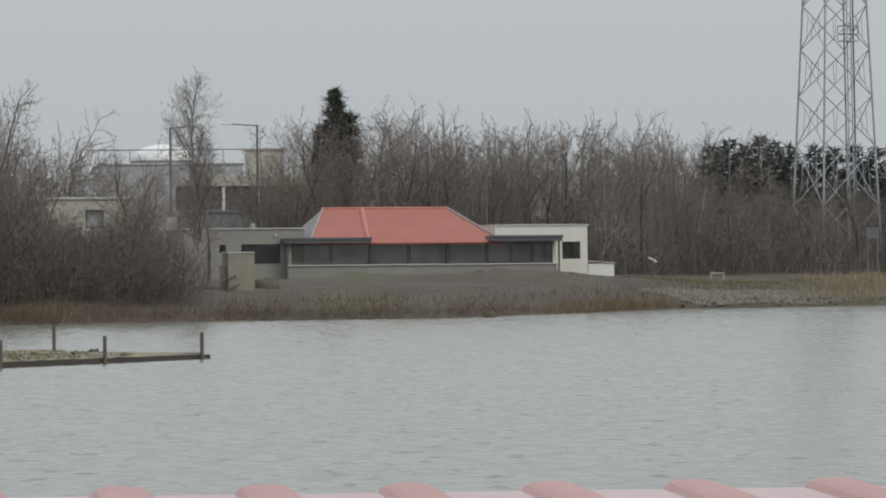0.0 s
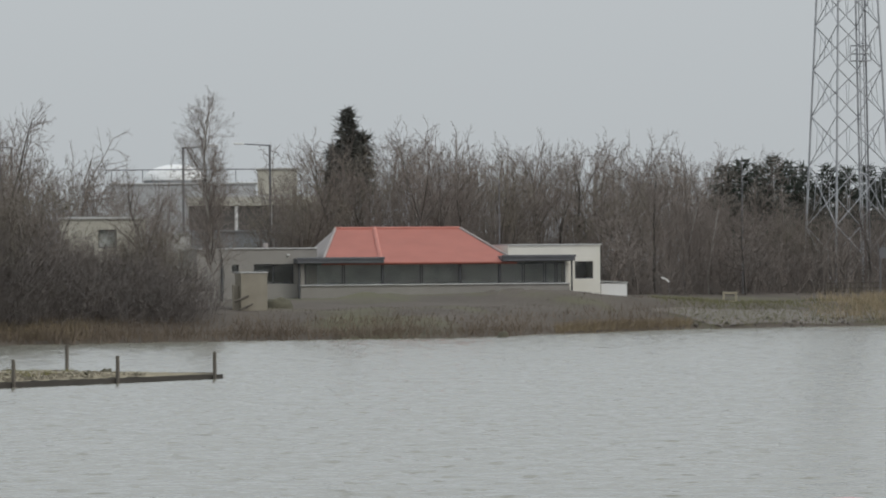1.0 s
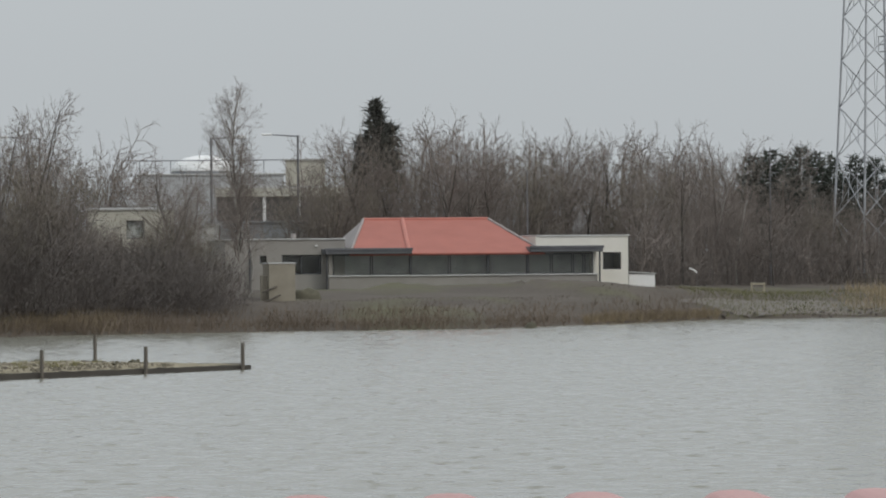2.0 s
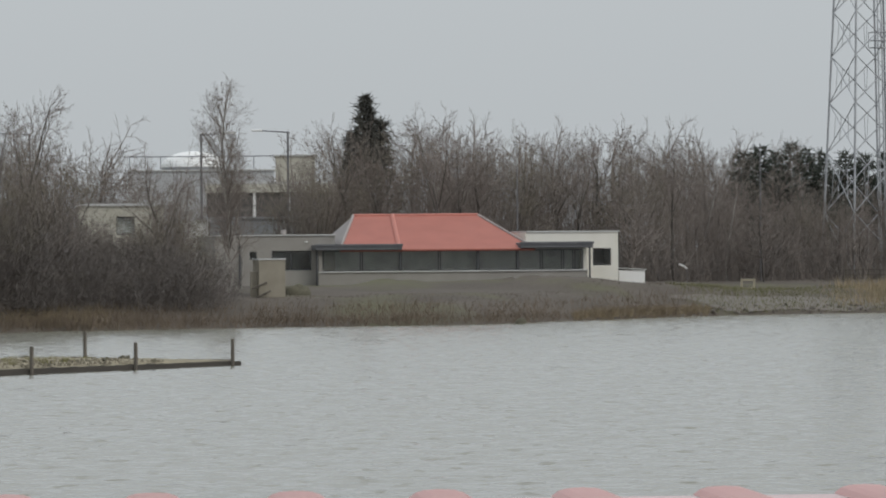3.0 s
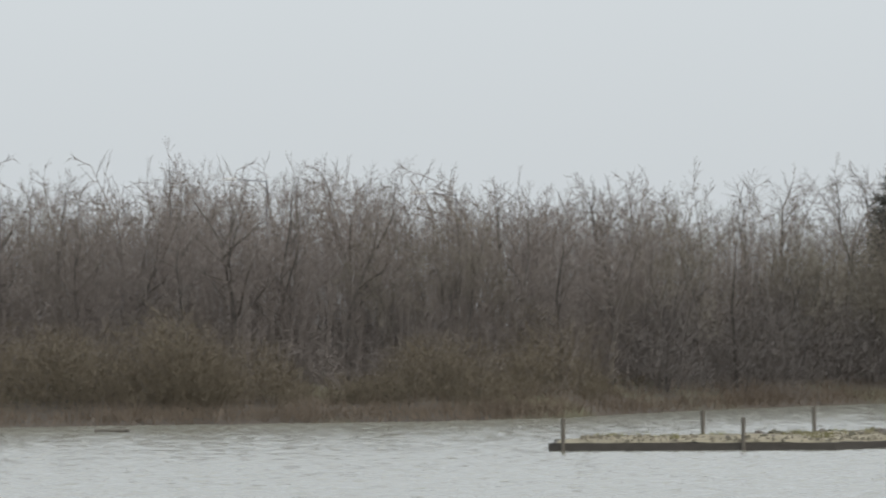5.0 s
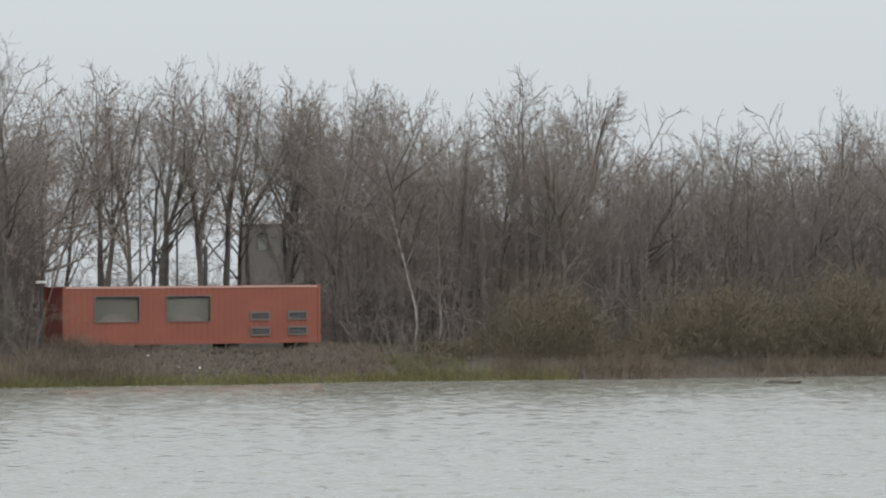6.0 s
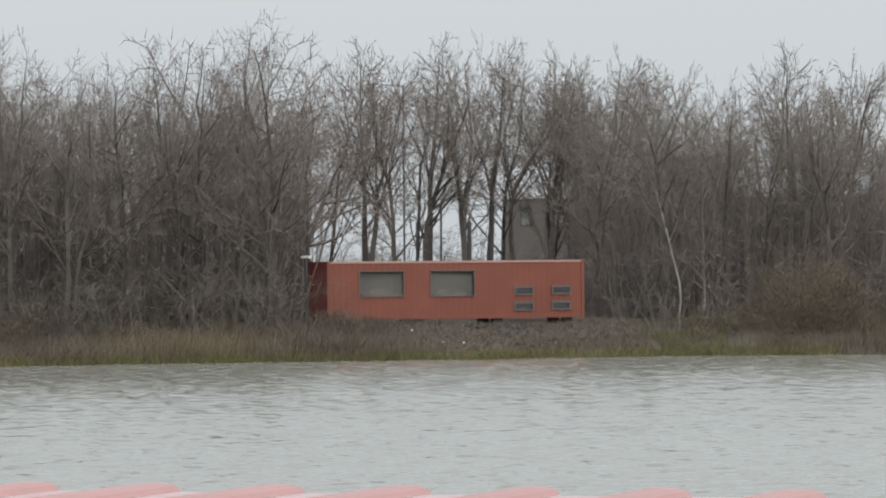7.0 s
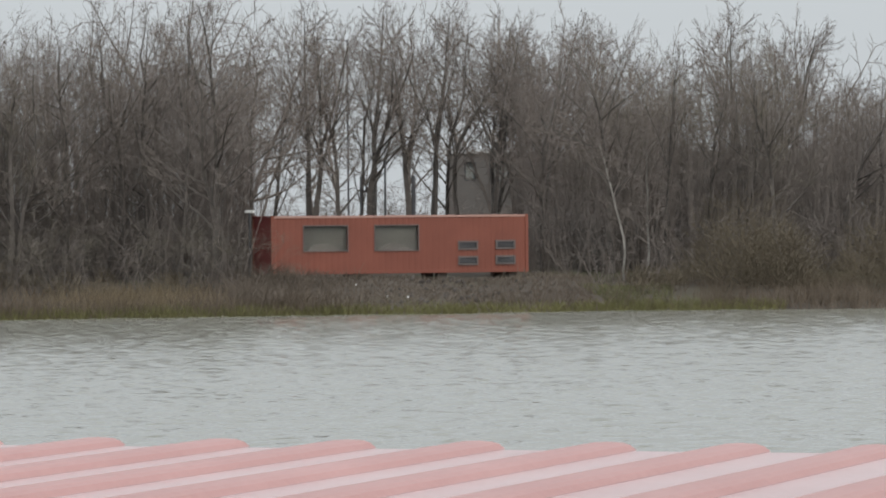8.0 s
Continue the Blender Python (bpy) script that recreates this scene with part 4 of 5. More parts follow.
def bent_pipe():
    p = put(1152, 300, 0.02)
    b = thing("bent_pipe", Matrix.Translation(p), "white bent pipe standing in the scrub", "pipe")
    pts = [(0.36, 0, 0), (0.35, 0, 0.7), (0.33, 0, 1.05), (0.15, 0, 1.22), (-0.2, 0, 1.36)]
    bm = bmesh.new()
    for a, c in zip(pts[2:], pts[3:]):
        rod(a, c, 0.055, sides=8, bm=bm)
    part("pipe", bm, M_WHITE, b)
    part("stake", rod(pts[0], pts[2], 0.014, sides=6), M_POLE, b, "thin grey stake")


bent_pipe()


# ---- lattice mast ----
def mast():
    d, z0 = 330.0, 2.2
    m = thing("lattice_mast", Matrix.Translation(at(1478, d, z0)) @ Matrix.Rotation(radians(24), 4, "Z"), "tall four-legged galvanised steel lattice mast behind the woods", "mast")
    H, w0, w1 = 46.0, 2.45, 0.66

    def corner(i, z):
        w = w0 + (w1 - w0) * z / H
        return Vector(((w, w), (-w, w), (-w, -w), (w, -w))[i][0:2] + (z,))
    levels = [0, 4.6, 9.0, 12.6, 16.0, 19.2, 22.2, 25.0, 27.6, 30.1, 32.5, 34.8, 37.0, 39.0, 40.9, 42.7, 44.4, 46.0]
    for i in range(4):
        part("leg", rod(corner(i, 0), corner(i, H), 0.085, 0.06, 6), M_STEEL, m)
    for a, b in zip(levels, levels[1:]):
        for i in range(4):
            j = (i + 1) % 4
            part("brace", rod(corner(i, a), corner(j, b), 0.042, sides=4), M_STEEL, m)
            part("brace", rod(corner(j, a), corner(i, b), 0.042, sides=4), M_STEEL, m)
            for f in (0.25, 0.75):
                part("strut", rod(corner(i, a).lerp(corner(j, b), f), corner(j, a).lerp(corner(i, b), 1 - f), 0.025, sides=4), M_STEEL, m)
            if b == 46.0:
                part("girt", rod(corner(i, b), corner(j, b), 0.06, sides=4), M_STEEL, m)
    lad = part("ladder", rod((0.9, -0.6, 0), (0.5, -0.3, H), 0.04, sides=4), M_STEEL, m, "caged climbing ladder")
    part("stile", rod((1.25, -0.6, 0), (0.8, -0.3, H), 0.04, sides=4), M_STEEL, lad)
    for i in range(70):
        z = 0.6 + i * 0.6
        f = z / H
        part("rung", rod((0.9 - 0.4 * f, -0.6 + 0.3 * f, z), (1.25 - 0.45 * f, -0.6 + 0.3 * f, z), 0.02, sides=4), M_STEEL, lad)
    part("cable", rod((1.45, -0.6, 0), (0.95, -0.3, H), 0.06, sides=6), M_POLE, m)
    pl = part("rest_platform", box(0.25, -1.1, 16.55, 1.35, 0.0, 16.62), M_STEEL, m, "small caged rest platform")
    for z in (17.1, 17.7):
        for a, b in (((0.25, -1.1), (1.35, -1.1)), ((1.35, -1.1), (1.35, 0)), ((1.35, 0), (0.25, 0)), ((0.25, 0), (0.25, -1.1))):
            part("rail", rod((*a, z), (*b, z), 0.035, sides=4), M_STEEL, pl)
    for x, y in ((0.25, -1.1), (1.35, -1.1), (1.35, 0), (0.25, 0)):
        part("rail_post", rod((x, y, 16.6), (x, y, 17.7), 0.035, sides=4), M_STEEL, pl)


mast()


# ---- works buildings behind the pavilion ----
def shed_block(name, k0, k1, d, top, depth, wall, label, fascia=None, cols=(), windows=()):
    """A plain industrial block that faces the lake: walls, roof slab, fascia, columns and windows."""
    mid = (k0 + k1) / 2
    w = (k1 - k0) / 8000 * d
    z0 = land(mid, d - shore(mid)) - 0.3
    b = thing(name, Matrix.Translation(at(mid, d, z0)) @ Matrix.Rotation(-(mid - 784) / 8000, 4, "Z"), label, "building")
    h = top - z0
    holes = [(c - ww / 2, zz - z0, c + ww / 2, zz - z0 + hh) for c, zz, ww, hh in windows]
    part("wall", panel_with_holes(-w / 2, w / 2, 0, h - 0.15, 0.25, holes), wall, b)
    for x in (-w / 2, w / 2 - 0.25):
        part("wall", box(x, 0.25, 0, x + 0.25, depth, h - 0.15), wall, b)
    part("wall", box(-w / 2 + 0.25, depth - 0.25, 0, w / 2 - 0.25, depth, h - 0.15), wall, b)
    part("roof", box(-w / 2 - 0.15, -0.15, h - 0.15, w / 2 + 0.15, depth + 0.15, h, 0.02), M_GREY_WALL if wall is M_GREY_WALL else M_PARAPET, b, "thin flat roof edge")
    if fascia:
        part("fascia", box(-w / 2 - 0.1, -0.25, h - 0.15 - fascia[0], w / 2 + 0.1, -0.02, h - 0.16), fascia[1], b, "pale fascia band")
    for c in cols:
        part("column", box(c - 0.12, -0.22, 0, c + 0.12, -0.03, h - 0.2 - (fascia[0] if fascia else 0)), M_WHITE, b, "white column")
    for q in holes:
        w = window(b, *q, 0.1)
        # added pale board: stands in for the sky reflected in the pane
        part("backboard", box(q[0] - 0.1, 0.25, q[1] - 0.1, q[2] + 0.1, 0.27, q[3] + 0.1), M_INSIDE, w, "pale board added behind the glass for sky reflection")
    return b


shed_block("warehouse", 313, 600, 350, 9.7, 14, M_DARK_WALL, "long dark warehouse with a pale fascia behind the trees", (0.65, M_CREAM), (-2.6, 0.05))
shed_block("works_building", 175, 432, 420, 12.0, 16, M_HAZY, "grey clad works building beyond the trees, paled with painted haze")
shed_block("works_tower", 435, 505, 400, 12.9, 8, M_CREAM, "cream clad tower block of the works")
shed_block("store", 295, 480, 322, 6.8, 8, M_GREY_WALL, "low grey store behind the pavilion's wing")
shed_block("office", 85, 238, 300, 7.55, 10, M_CREAM, "pale office building half hidden by bare trees", None, (), ((0.3, 5.5, 1.2, 1.2),))
shed_block("annexe", 268, 316, 312, 6.55, 5, M_WHITE, "small white annexe beside the grey store")
shed_block("storehouse", 715, 800, 372, 10.3, 6, M_CREAM, "cream storehouse glimpsed through the woods")
shed_block("factory", -2547, -1850, 240, 7.6, 14, M_FACTORY, "long brown-grey flat-roofed factory behind the trees", None, (), ((-9.25, 6.0, 0.6, 1.0), (-7.7, 6.0, 1.0, 1.0), (-4.6, 5.6, 0.6, 0.9)))
shed_block("factory_tower", -2302, -2170, 239, 9.6, 8, M_FACTORY, "taller brown-grey block of the factory")
shed_block("blue_shed", -1660, -1490, 243, 7.2, 7, M_BLUE, "blue clad shed behind the bare trees", (0.25, M_PARAPET))


def storage_tank():
    t = thing("storage_tank", Matrix.Translation(at(290, 440, 3.3)), "round storage tank with a white domed top", "tank")
    part("shell", rod((0, 0, 0), (0, 0, 9.3), 3.1, sides=40), M_GREY_WALL, t)
    bm = bmesh.new()
    bmesh.ops.create_uvsphere(bm, u_segments=40, v_segments=16, radius=3.15, matrix=Matrix.Translation((0, 0, 9.3)) @ Matrix.Diagonal((1, 1, 0.5, 1)))
    bmesh.ops.delete(bm, geom=[v for v in bm.verts if v.co.z < 9.25], context="VERTS")
    part("dome", bm, M_WHITE, t, "white domed cap")
    part("guard_rail", rod((-6, -2.7, 10.3), (9, -2.7, 10.3), 0.05, sides=6), M_POLE, t)
    for x in (-6, -3, 0, 3, 6, 9):
        part("rail_post", rod((x, -2.7, 0.0), (x, -2.7, 10.3), 0.04, sides=6), M_POLE, t)


storage_tank()


# ---- street lamps ----
def street_lamp(k, d, top, arm, label="grey street lamp with a long arm and flat head"):
    z0 = land(k, d - shore(k)) - 0.1
    s = thing("street_lamp", Matrix.Translation(at(k, d, z0)) @ Matrix.Rotation(-(k - 784) / 8000, 4, "Z"), label, "street lamp", "street lamps")
    h = top - z0
    part("pole", rod((0, 0, 0), (0, 0, h), 0.10 if d > 300 else 0.06, 0.08 if d > 300 else 0.045, 10), M_POLE, s)
    part("arm", rod((0, 0, h - 0.06), (arm, 0, h + 0.06), 0.05 if d > 300 else 0.025, 0.04 if d > 300 else 0.02, 8), M_POLE, s)
    x0, x1 = sorted((arm, arm + math.copysign(0.75, arm)))
    part("lamp_head", box(x0, -0.16, h + 0.0, x1, 0.16, h + 0.15, 0.03), M_WHITE, s, "pale flat lamp head")
    return s


street_lamp(304, 318, 12.6, 1.7)
street_lamp(457, 318, 12.75, -1.8)
street_lamp(2, 330, 13.0, -2.3)
street_lamp(-132, 330, 12.8, 1.2)
for kk, dd, hh in ((-2722, 226, 13.0), (-1310, 238, 12.0), (-975, 238, 11.2)):
    street_lamp(kk, dd, hh, -1.6, "grey street lamp with a white head behind the trees")
for kk, dd, hh in ((1291, 316, 11.6), (862, 300, 9.8)):
    p = put(kk, dd)
    q = thing("pole", Matrix.Translation(p), "thin grey-green pole standing in the woods", "pole")
    part("shaft", rod((0, 0, 0), (0, 0, hh - p.z), 0.045, 0.035), M_POLE, q)


# ---- low fence and board by the mast ----
def fence():
    f = thing("fence", Matrix.Translation(put(1440, 318)), "low weathered rail fence beside the mast", "fence")
    for i in range(9):
        part("post", box(i * 0.8 - 0.05, -0.05, 0, i * 0.8 + 0.05, 0.05, 0.9), M_TIMBER, f)
    for z in (0.45, 0.8):
        part("rail", box(-0.1, -0.08, z, 6.6, -0.05, z + 0.06), M_TIMBER, f)
    b = thing("notice_board", Matrix.Translation(put(1542, 315)), "dark notice board on two posts", "board")
    for x in (-0.7, 0.7):
        part("post", box(x * 0.5 - 0.05, 0, 0, x * 0.5 + 0.05, 0.1, 3.5), M_POLE, b)
    part("panel", box(-0.42, -0.05, 2.75, 0.42, 0.0, 3.5), M_POLE, b)


fence()


# ---- the red container cabin ----
def container():
    c = thing("container_cabin", BOX_M @ pose(0, 0, 1.62), "red corrugated shipping container cabin with windows and louvres on the bank", "container")
    L, Dp, H = 12.19, 2.44, 2.59

    def corrugated(x0, x1, z0, z1, holes):
        """Front skin with trapezoid ribs, cut round the openings."""
        bm = bmesh.new()
        pitch, xs = 0.28, []
        x = x0
        while x < x1 - 0.01:
            for dx, y in ((0.0, 0.0), (0.07, 0.0), (0.11, 0.011), (0.18, 0.011), (0.22, 0.0)):
                if x + dx < x1:
                    xs.append((x + dx, y))
            x += pitch
        for h in holes:
            xs += [(h[0], 0.0), (h[2], 0.0)]
        xs = sorted(set(xs + [(x1, 0.0)]))
        zs = sorted({z0, z1, *[h[1] for h in holes], *[h[3] for h in holes]})
        grid = [[bm.verts.new((a, y, z)) for z in zs] for a, y in xs]
        for i in range(len(xs) - 1):
            for j in range(len(zs) - 1):
                cx, cz = (xs[i][0] + xs[i + 1][0]) / 2, (zs[j] + zs[j + 1]) / 2
                if any(h[0] < cx < h[2] and h[1] < cz < h[3] for h in holes):
                    continue
                bm.faces.new([grid[i][j], grid[i + 1][j], grid[i + 1][j + 1], grid[i][j + 1]])
        r = bmesh.ops.extrude_face_region(bm, geom=bm.faces[:])
        bmesh.ops.translate(bm, vec=(0, 0.045, 0), verts=[v for v in r["geom"] if isinstance(v, bmesh.types.BMVert)])
        return bm
    wins = [(1.52, 1.05, 3.55, 2.13), (4.86, 1.05, 6.9, 2.13)]
    vents = [(8.85, 1.08, 9.7, 1.38), (8.85, 0.40, 9.7, 0.70), (10.65, 1.10, 11.5, 1.40), (10.65, 0.42, 11.5, 0.72)]
    part("front_panel", corrugated(0.12, L - 0.12, 0.16, H - 0.1, wins + vents), M_BOX, c).location = (0, 0.03, 0)
    part("back_panel", corrugated(0.12, L - 0.12, 0.16, H - 0.1, []), M_BOX, c).location = (0, Dp - 0.09, 0)
    part("end_panel", box(0.03, 0.12, 0.16, 0.09, Dp - 0.12, H - 0.1), M_BOX_END, c, "darker red end wall")
    part("end_panel", box(L - 0.09, 0.12, 0.16, L - 0.03, Dp - 0.12, H - 0.1), M_BOX, c)
    part("roof_panel", box(0.1, 0.1, H - 0.09, L - 0.1, Dp - 0.1, H - 0.04), M_BOX, c)
    part("floor_panel", box(0.1, 0.1, 0.1, L - 0.1, Dp - 0.1, 0.16), M_TIMBER, c)
    for x in (0, L - 0.14):
        for y in (0, Dp - 0.14):
            part("corner_post", box(x, y, 0, x + 0.14, y + 0.14, H, 0.01), M_BOX, c)
    for y in (0.0, Dp - 0.1):
        part("bottom_rail", box(0.14, y, 0.02, L - 0.14, y + 0.1, 0.16, 0.01), M_BOX, c)
        part("top_rail", box(0.14, y, H - 0.11, L - 0.14, y + 0.1, H - 0.01, 0.01), M_BOX_RAIL, c, "top rail with its lit edge painted pale")
    for x in (0.0, L - 0.1):
        part("end_rail", box(x, 0.14, H - 0.11, x + 0.1, Dp - 0.14, H - 0.01, 0.01), M_BOX_END if x == 0 else M_BOX, c)
        part("end_rail", box(x, 0.14, 0.02, x + 0.1, Dp - 0.14, 0.16, 0.01), M_BOX_END if x == 0 else M_BOX, c)
    for q in wins:
        w = part("window", panel_with_holes(q[0] - 0.04, q[2] + 0.04, q[1] - 0.04, q[3] + 0.04, 0.045, [(q[0] + 0.0, q[1] + 0.0, q[2] - 0.0, q[3] - 0.0)]), M_CASING, c, "wide grey-framed window")
        w.location = (0, -0.02, 0)
        p = part("pane", box(q[0] + 0.02, 0.03, q[1] + 0.02, q[2] - 0.02, 0.045, q[3] - 0.02), M_GLASS, w)
        p.visible_shadow = False
        bl = part("backboard", box(q[0] - 0.02, 0.2, q[1] - 0.05, q[2] + 0.02, 0.22, q[3] + 0.03), M_BLIND, w, "dull grey blind behind the glass")
        bm = bmesh.new()
        vs = [bm.verts.new((q[0] + 0.25 + 1.5 * i / 12, 0.19, q[1] + (0.30 * math.sin(math.pi * i / 12) ** 0.7 * (1.2 - 0.5 * i / 12) + 0.02))) for i in range(13)]
        vs += [bm.verts.new((q[2] - 0.29, 0.19, q[1] - 0.04)), bm.verts.new((q[0] + 0.25, 0.19, q[1] - 0.04))]
        f = bm.faces.new(vs)
        r = bmesh.ops.extrude_face_region(bm, geom=[f])
        bmesh.ops.translate(bm, vec=(0, -0.09, 0), verts=[v for v in r["geom"] if isinstance(v, bmesh.types.BMVert)])
        part("cushion", bm, M_CASING, w, "pale rounded cushion behind the glass")
    for q in vents:
        v = part("louvre", panel_with_holes(q[0] - 0.05, q[2] + 0.05, q[1] - 0.05, q[3] + 0.05, 0.08, [(q[0] + 0.02, q[1] + 0.02, q[2] - 0.02, q[3] - 0.02)]), M_CASING, c, "grey louvred vent")
        v.location = (0, -0.03, 0)
        part("backing", box(q[0], 0.07, q[1], q[2], 0.09, q[3]), M_FRAME, v)
        for i in range(4):
            z = q[1] + 0.05 + i * (q[3] - q[1] - 0.06) / 4
            bm = box(q[0] + 0.03, -0.03, -0.008, q[2] - 0.03, 0.03, 0.008)
            s = part("slat", bm, M_POLE, v)
            s.location, s.rotation_euler = (0, 0.035, z + 0.02), (radians(-35), 0, 0)
    for x in (0.4, 4.2, 7.9, 11.3):
        part("support_block", box(x, 0.2, -0.6, x + 0.45, 0.6, 0.02, 0.02), M_STONE, c)
        part("support_block", box(x, Dp - 0.6, -0.6, x + 0.45, Dp - 0.2, 0.02, 0.02), M_STONE, c)
    g = thing("gate_post", Matrix.Translation(put(-2897, 199)), "dark post with a small white lamp beside the container", "post")
    top = 4.35 - put(-2897, 199).z
    part("shaft", rod((0, 0, 0), (0, 0, top), 0.06), M_FRAME, g)
    part("lamp", box(-0.22, -0.08, top, 0.22, 0.08, top + 0.12, 0.03), M_WHITE, g, "small white lamp head")


container()
for kk, dd, zt, rr in ((-2657, 206, 6.7, 0.05), (-2607, 206, 6.0, 0.1), (-2700, 208, 6.0, 0.05)):
    p = put(kk, dd)
    q = thing("dark_post", Matrix.Translation(p), "thin black post behind the red container", "post")
    part("shaft", rod((0, 0, 0), (0, 0, zt - p.z), rr), M_FRAME, q)


def stones(name, label, n, seed, k0, k1, s0, s1, size, material):
    g = np.random.default_rng(seed)
    bm = bmesh.new()
    for i in range(n):
        k, s = g.uniform(k0, k1), g.uniform(s0, s1)
        p = put(k, shore(k) + s, 0.0)
        r = g.uniform(*size)
        bmesh.ops.create_icosphere(bm, subdivisions=1, radius=r, matrix=Matrix.Translation(p) @ Euler(g.uniform(0, 6, 3)).to_matrix().to_4x4() @ Matrix.Diagonal((1, g.uniform(0.6, 1), g.uniform(0.4, 0.8), 1)))
    ob = part(name, bm, material)
    return tagged(ob, label, "stones", kind="stuff")


stones("rubble", "grey-brown rubble below the red container", 110, 31, -2680, -2380, 1.6, 7, (0.06, 0.22), M_STONE)
stones("shore_stones", "pale stones along the gravel shore", 110, 32, 1050, 1560, 0.2, 2.5, (0.05, 0.2), M_STONE)
for kk, ss, r in ((-2655, 3.0, 0.055), (-2618, 2.8, 0.06), (-2710, 4.5, 0.045)):
    g2 = np.random.default_rng(kk + 5000)
    bm = bmesh.new()
    bmesh.ops.create_icosphere(bm, subdivisions=2, radius=r, matrix=Matrix.Diagonal((1, 0.8, 1.2, 1)))
    for v in bm.verts:
        v.co *= g2.uniform(0.85, 1.15)
    b = part("white_bag", bm, M_WHITE)
    b.location = put(kk, shore(kk) + ss, -r * 0.8)
    tagged(b, "crumpled white bag lying on the rubble", "bag")


# ---- the nesting raft ----
def raft():
    a, b = at(-520, 147.3), at(360, 170.0)
    d = (b - a).normalized()
    L = (b - a).length
    m = Matrix.Translation(a) @ Matrix.Rotation(math.atan2(d.y, d.x), 4, "Z")
    r = thing("nesting_raft", m, "long low timber raft covered with shingle, with upright posts", "raft")
    W, KNEE = 7.2, 6.0

    def rise(x):
        return 0.10 * max(0.0, 1 - x / L)

    def bend(x):
        return 1.35 * max(0.0, KNEE - x)

    def locate(k, y):
        """Where the raft's long side at offset y meets the bearing k."""
        p = at(k, 160)
        lo, hi = -1.0, L + 2
        for i in range(40):
            x = (lo + hi) / 2
            q = m @ Vector((x, y + bend(x), 0))
            if p.x * q.y - p.y * q.x < 0:
                hi = x
            else:
                lo = x
        return x

    X0, X1 = locate(-802, 0), locate(-800, W)

    def left(y):
        return X0 + (X1 - X0) * y / W

    def tilted(bm):
        for v in bm.verts:
            if v.co.z > 0:
                v.co.z += rise(v.co.x)
            v.co.y += bend(v.co.x)
        return bm

    for x0, x1 in ((X0 - 0.1, KNEE), (KNEE, L + 0.25)):
        part("beam", tilted(box(x0, -0.12, -0.15, x1, 0.12, 0.16)), M_WET, r, "dark wet timber edge beam")
    for x0, x1 in ((X1, max(X1, KNEE)), (max(X1, KNEE), L - 3.5)):
        if x1 > x0 + 0.05:
            part("beam", tilted(box(x0, W - 0.12, -0.15, x1, W + 0.12, 0.2)), M_WET, r)
    part("beam", rod((X0 + 0.05, bend(X0) + 0.1, 0.12), (X1, W + bend(X1), 0.12), 0.15, sides=6), M_WET, r)
    part("beam", rod((L - 3.6, W, 0.08), (L, 0.1, 0.08), 0.16, sides=6), M_TIMBER, r)
    nx, ny = 90, 16
    vs, fs = [], []
    for i in range(nx + 1):
        for j in range(ny + 1):
            f = j / ny
            s = left(f * W) + 0.05
            x = s + (L - 0.2 - s) * i / nx
            w = (W - 0.1) * min(1, max(0.03, (L - x) / 3.6))
            z = 0.17 + (0.18 + 0.12 * noise.noise((x * 0.25, f * 2, 7))) * math.sin(math.pi * min(1, f * 1.0)) ** 0.5 * min(1, (L - x) / 3, (x - s) / 0.7)
            vs.append((x, 0.1 + f * w + bend(x), z + rise(x) + 0.05 * noise.noise((x * 1.7, f * 9, 1))))
    for i in range(nx):
        for j in range(ny):
            q = i * (ny + 1) + j
            fs.append((q, q + ny + 1, q + ny + 2, q + 1))
    part("shingle_deck", mesh_of("shingle_deck", vs, fs, M_SAND, True), None, r, "pale sandy shingle")
    part("hull", tilted(box(max(X1, KNEE), 0.14, -0.2, L - 3.6, W - 0.14, 0.06)), M_TIMBER, r)
    front = [(-790, 1.05), (-472, 1.05), (-194, 1.0), (2, 0.95), (185, 0.95), (356, 0.95)]
    for k, h in front:
        x = locate(k, -0.2)
        y = bend(x)
        part("post", box(x - 0.055, y - 0.27, -0.2, x + 0.055, y - 0.16, h + 0.05, 0.015), M_TIMBER, r)
    for k, h in ((-542, 1.0), (-346, 1.0), (-162, 1.02), (97, 1.0)):
        x = locate(k, W + 0.2)
        y = W + bend(x)
        part("post", box(x - 0.055, y + 0.16, -0.2, x + 0.055, y + 0.27, h + 0.25, 0.015), M_TIMBER, r)
    x, y = locate(-176, W - 0.8), W - 0.8
    y += bend(x)
    part("stump", rod((x, y, 0.2), (x, y, 1.1), 0.15, 0.13, 10), M_TIMBER, r, "thick round timber stump")
    g = np.random.default_rng(77)
    for i in range(84):
        y = g.uniform(0.9, W - 0.6)
        x = g.uniform(left(y) + 0.8, L - 4)
        s = g.uniform(0.05, 0.09) if i % 4 else g.uniform(0.1, 0.17)
        bm = bmesh.new()
        bmesh.ops.create_icosphere(bm, subdivisions=2, radius=1, matrix=Matrix.Diagonal((s * g.uniform(1, 2), s, s * 0.75, 1)))
        for v in bm.verts:
            v.co *= g.uniform(0.55, 1.3)
        o = part("turf_clump", bm, M_TURF if i % 3 else M_STONE)
        o.matrix_world = m @ pose(x, y + bend(x), 0.34 + rise(x))
        tagged(o, "dark clump of turf on the raft" if i % 3 else "grey stone on the shingle of the raft", "turf" if i % 3 else "stone", "clumps on the raft")
    vs, fs = [], []
    for i in range(2600):
        y = 0.2 + (W - 0.6) * g.random()
        x = g.uniform(left(y) + 0.5, L - 4)
        z = 0.2 + rise(x) + 0.15 * math.sin(math.pi * y / W) ** 0.5
        y += bend(x)
        s = g.uniform(0.025, 0.075)
        q = len(vs)
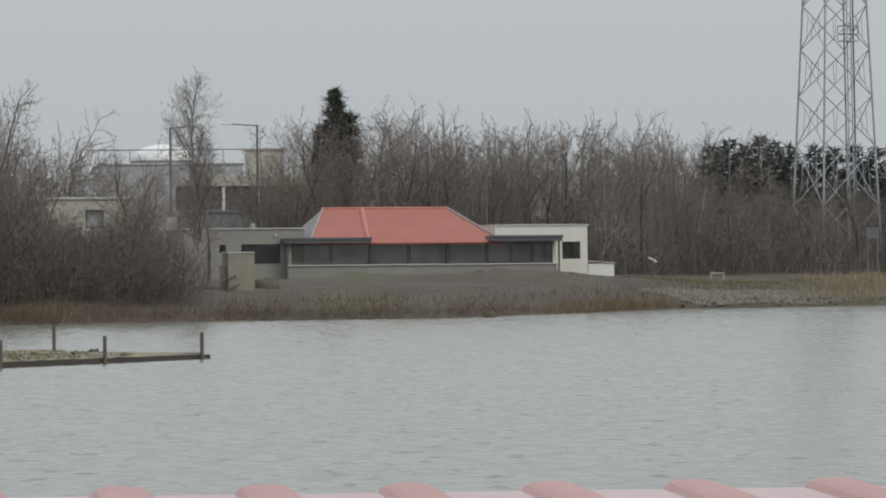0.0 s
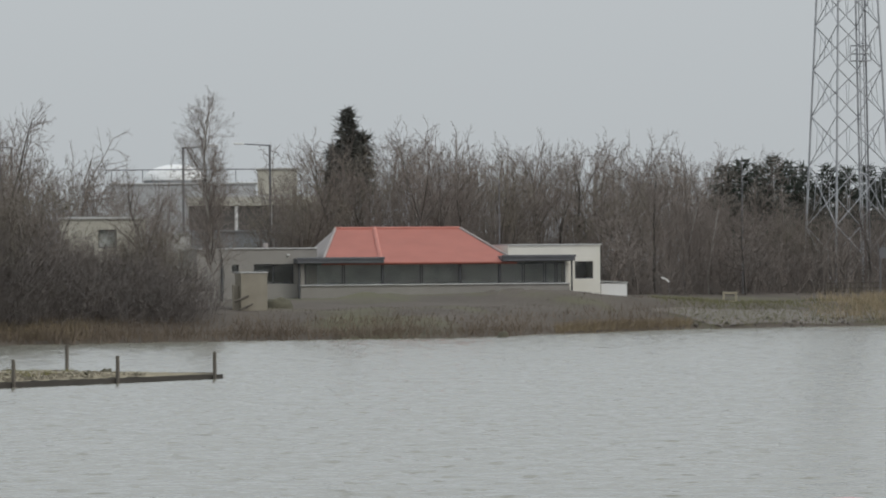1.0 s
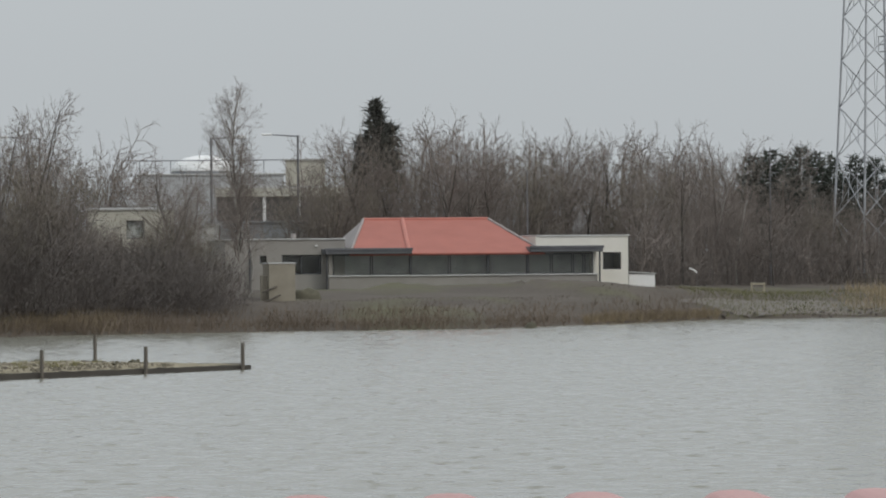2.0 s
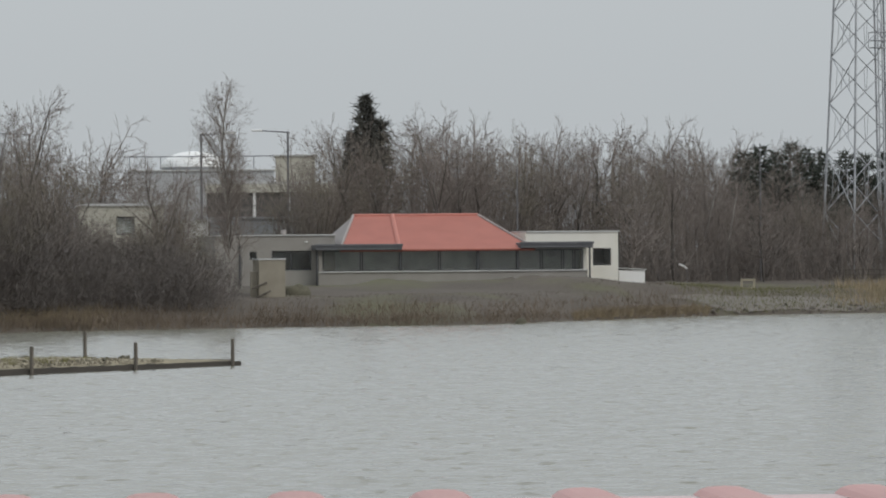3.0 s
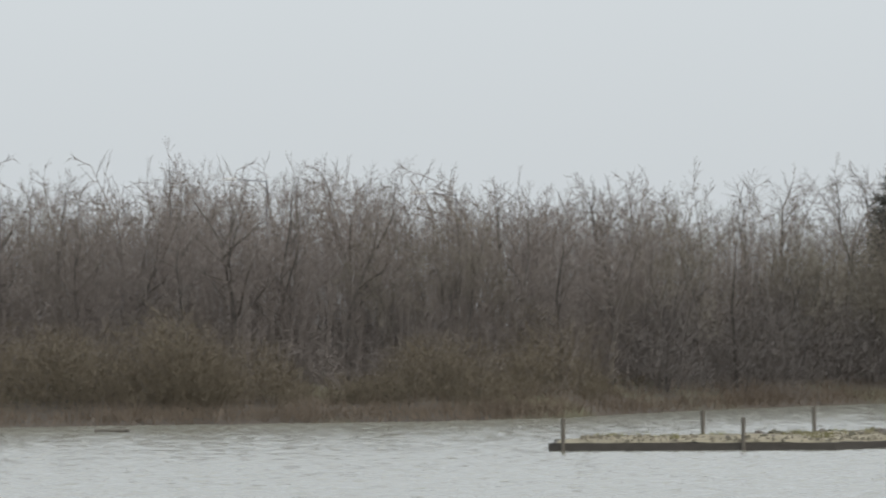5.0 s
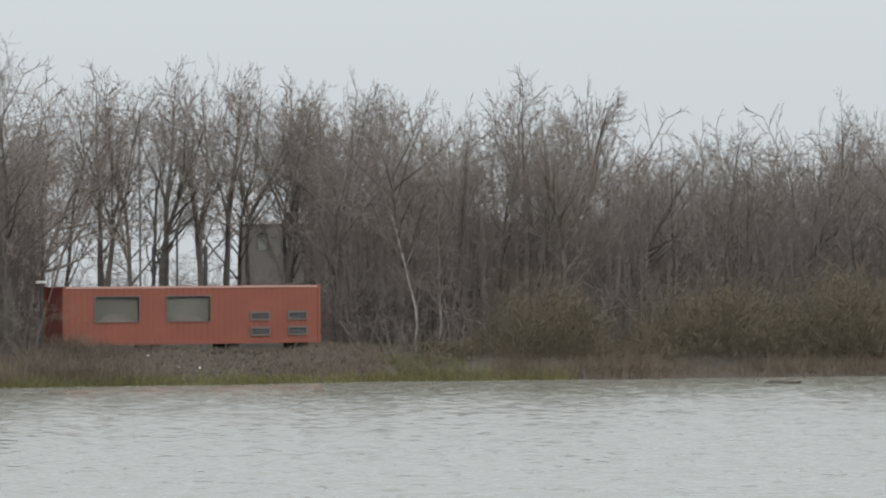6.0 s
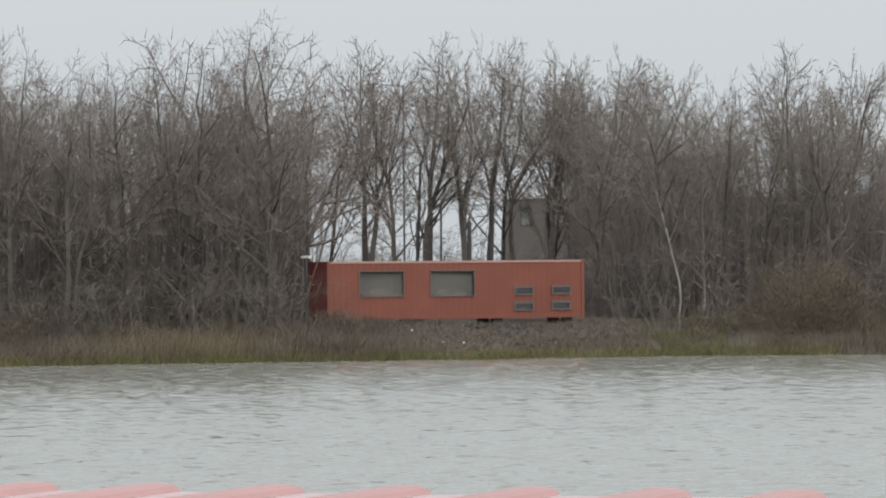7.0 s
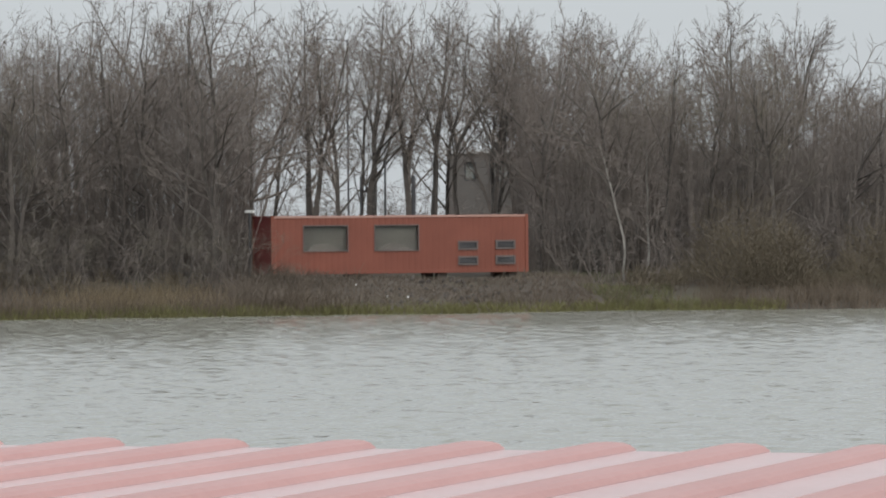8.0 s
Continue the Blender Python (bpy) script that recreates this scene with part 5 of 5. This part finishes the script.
        for a in range(5):
            w = a * 1.2566 + g.uniform(-0.3, 0.3)
            vs.append((x + s * 1.5 * math.cos(w), y + s * 1.5 * math.sin(w), z - 0.04))
        vs.append((x + g.uniform(-s, s) * 0.5, y, z + s * g.uniform(0.5, 1.1)))
        fs += [(q + a, q + (a + 1) % 5, q + 5) for a in range(5)]
    o = part("pebbles", mesh_of("pebbles", vs, fs, M_PEBBLE), None, r, "mixed pale and brown pebbles")
    tagged(o, kind="stuff")
    tufts = Sticks()
    for c in range(70):
        y = g.uniform(0.8, W - 0.4)
        x = g.uniform(left(y) + 0.7, L - 4)
        z = 0.3 + rise(x)
        for i in range(26):
            p = np.array((x + g.normal(0, 0.16), y + bend(x) + g.normal(0, 0.12), z))
            tufts.add(p, p + np.array((g.normal(0, 0.05), g.normal(0, 0.05), g.uniform(0.06, 0.22))), 0.013, 0)
    o = part("weeds", tufts.mesh("weeds", M_YELLOW), None, r, "low yellow-green weeds")
    tagged(o, kind="stuff")


raft()


def drift_log():
    p = at(-1585, 186.5, 0.02)
    lg = thing("drift_log", Matrix.Translation(p) @ Matrix.Rotation(radians(-12), 4, "Z"), "dark log floating near the bank", "log")
    part("trunk", rod((-0.8, 0, 0.0), (0.75, 0, 0.05), 0.10, 0.07, 10), M_TIMBER, lg)
    part("branch_stub", rod((0.2, 0, 0.05), (0.45, 0, 0.2), 0.03, 0.02, 6), M_TIMBER, lg)


drift_log()


# ---- the red sheet roof below the eye ----
def near_roof():
    turn = (60 - 784) / 8000
    m = Matrix.Rotation(-turn, 4, "Z")
    r = thing("boat_shed", m, "low boat shed with a faded red box-profile sheet roof", "shed")
    x0, x1, y0, y1, z = -8.0, 3.0, 4.6, 10.46, 3.627
    pitch, bm = 1 / 3, bmesh.new()
    n = int((x1 - x0) / pitch)
    prof = []
    for i in range(-n, n):
        c = i * pitch + 0.199
        if x0 < c < x1:
            prof += [(c - 0.075, 0.0), (c - 0.05, 0.012), (c + 0.05, 0.012), (c + 0.075, 0.0), (c + 0.16, 0.0)]
    ys = [y0, y1]
    grid = [[bm.verts.new((a, y, z + h)) for y in ys] for a, h in prof]
    low = [[bm.verts.new((a, y, z + h - 0.006)) for y in ys] for a, h in prof]
    for i in range(len(prof) - 1):
        bm.faces.new([grid[i][0], grid[i + 1][0], grid[i + 1][1], grid[i][1]])
        bm.faces.new([low[i][1], low[i + 1][1], low[i + 1][0], low[i][0]])
        bm.faces.new([grid[i][1], grid[i + 1][1], low[i + 1][1], low[i][1]])
        bm.faces.new([low[i][0], low[i + 1][0], grid[i + 1][0], grid[i][0]])
    # sky sheen between the ribs is put into this paler colour
    part("roof_sheet", bm, M_SHEET_SHEEN, r, "faded red roof sheet with sky sheen painted in paler pink")
    for i in range(-n, n):
        c = i * pitch + 0.199
        if not x0 < c < x1:
            continue
        bm = bmesh.new()
        arc = [(c - 0.072, 0.002), (c - 0.056, 0.014), (c - 0.036, 0.020), (c, 0.022), (c + 0.036, 0.020), (c + 0.056, 0.014), (c + 0.072, 0.002)]
        ends = [[bm.verts.new((a, y, z + h)) for a, h in arc] for y in (y0 + 0.01, y1 + 0.015)]
        for q in range(len(arc) - 1):
            bm.faces.new([ends[0][q], ends[0][q + 1], ends[1][q + 1], ends[1][q]])
        for e in ends:
            bm.faces.new(e)
        bm.faces.new([ends[0][0], ends[0][-1], ends[1][-1], ends[1][0]])
        part("rib", bm, M_SHEET, r, "faded pinkish red rib")
    part("fascia_board", box(x0 + 0.1, y1 - 0.16, z - 0.2, x1 - 0.1, y1 - 0.12, z - 0.01), M_WHITE, r, "white fascia board")
    for a, b, c, d in ((x0 + 0.3, y0 + 0.3, x1 - 0.3, y0 + 0.45), (x0 + 0.3, y1 - 0.45, x1 - 0.3, y1 - 0.3), (x0 + 0.3, y0 + 0.45, x0 + 0.45, y1 - 0.45), (x1 - 0.45, y0 + 0.45, x1 - 0.3, y1 - 0.45)):
        part("wall", box(a, b, 0.3, c, d, z - 0.02), M_GREY_WALL, r)


near_roof()
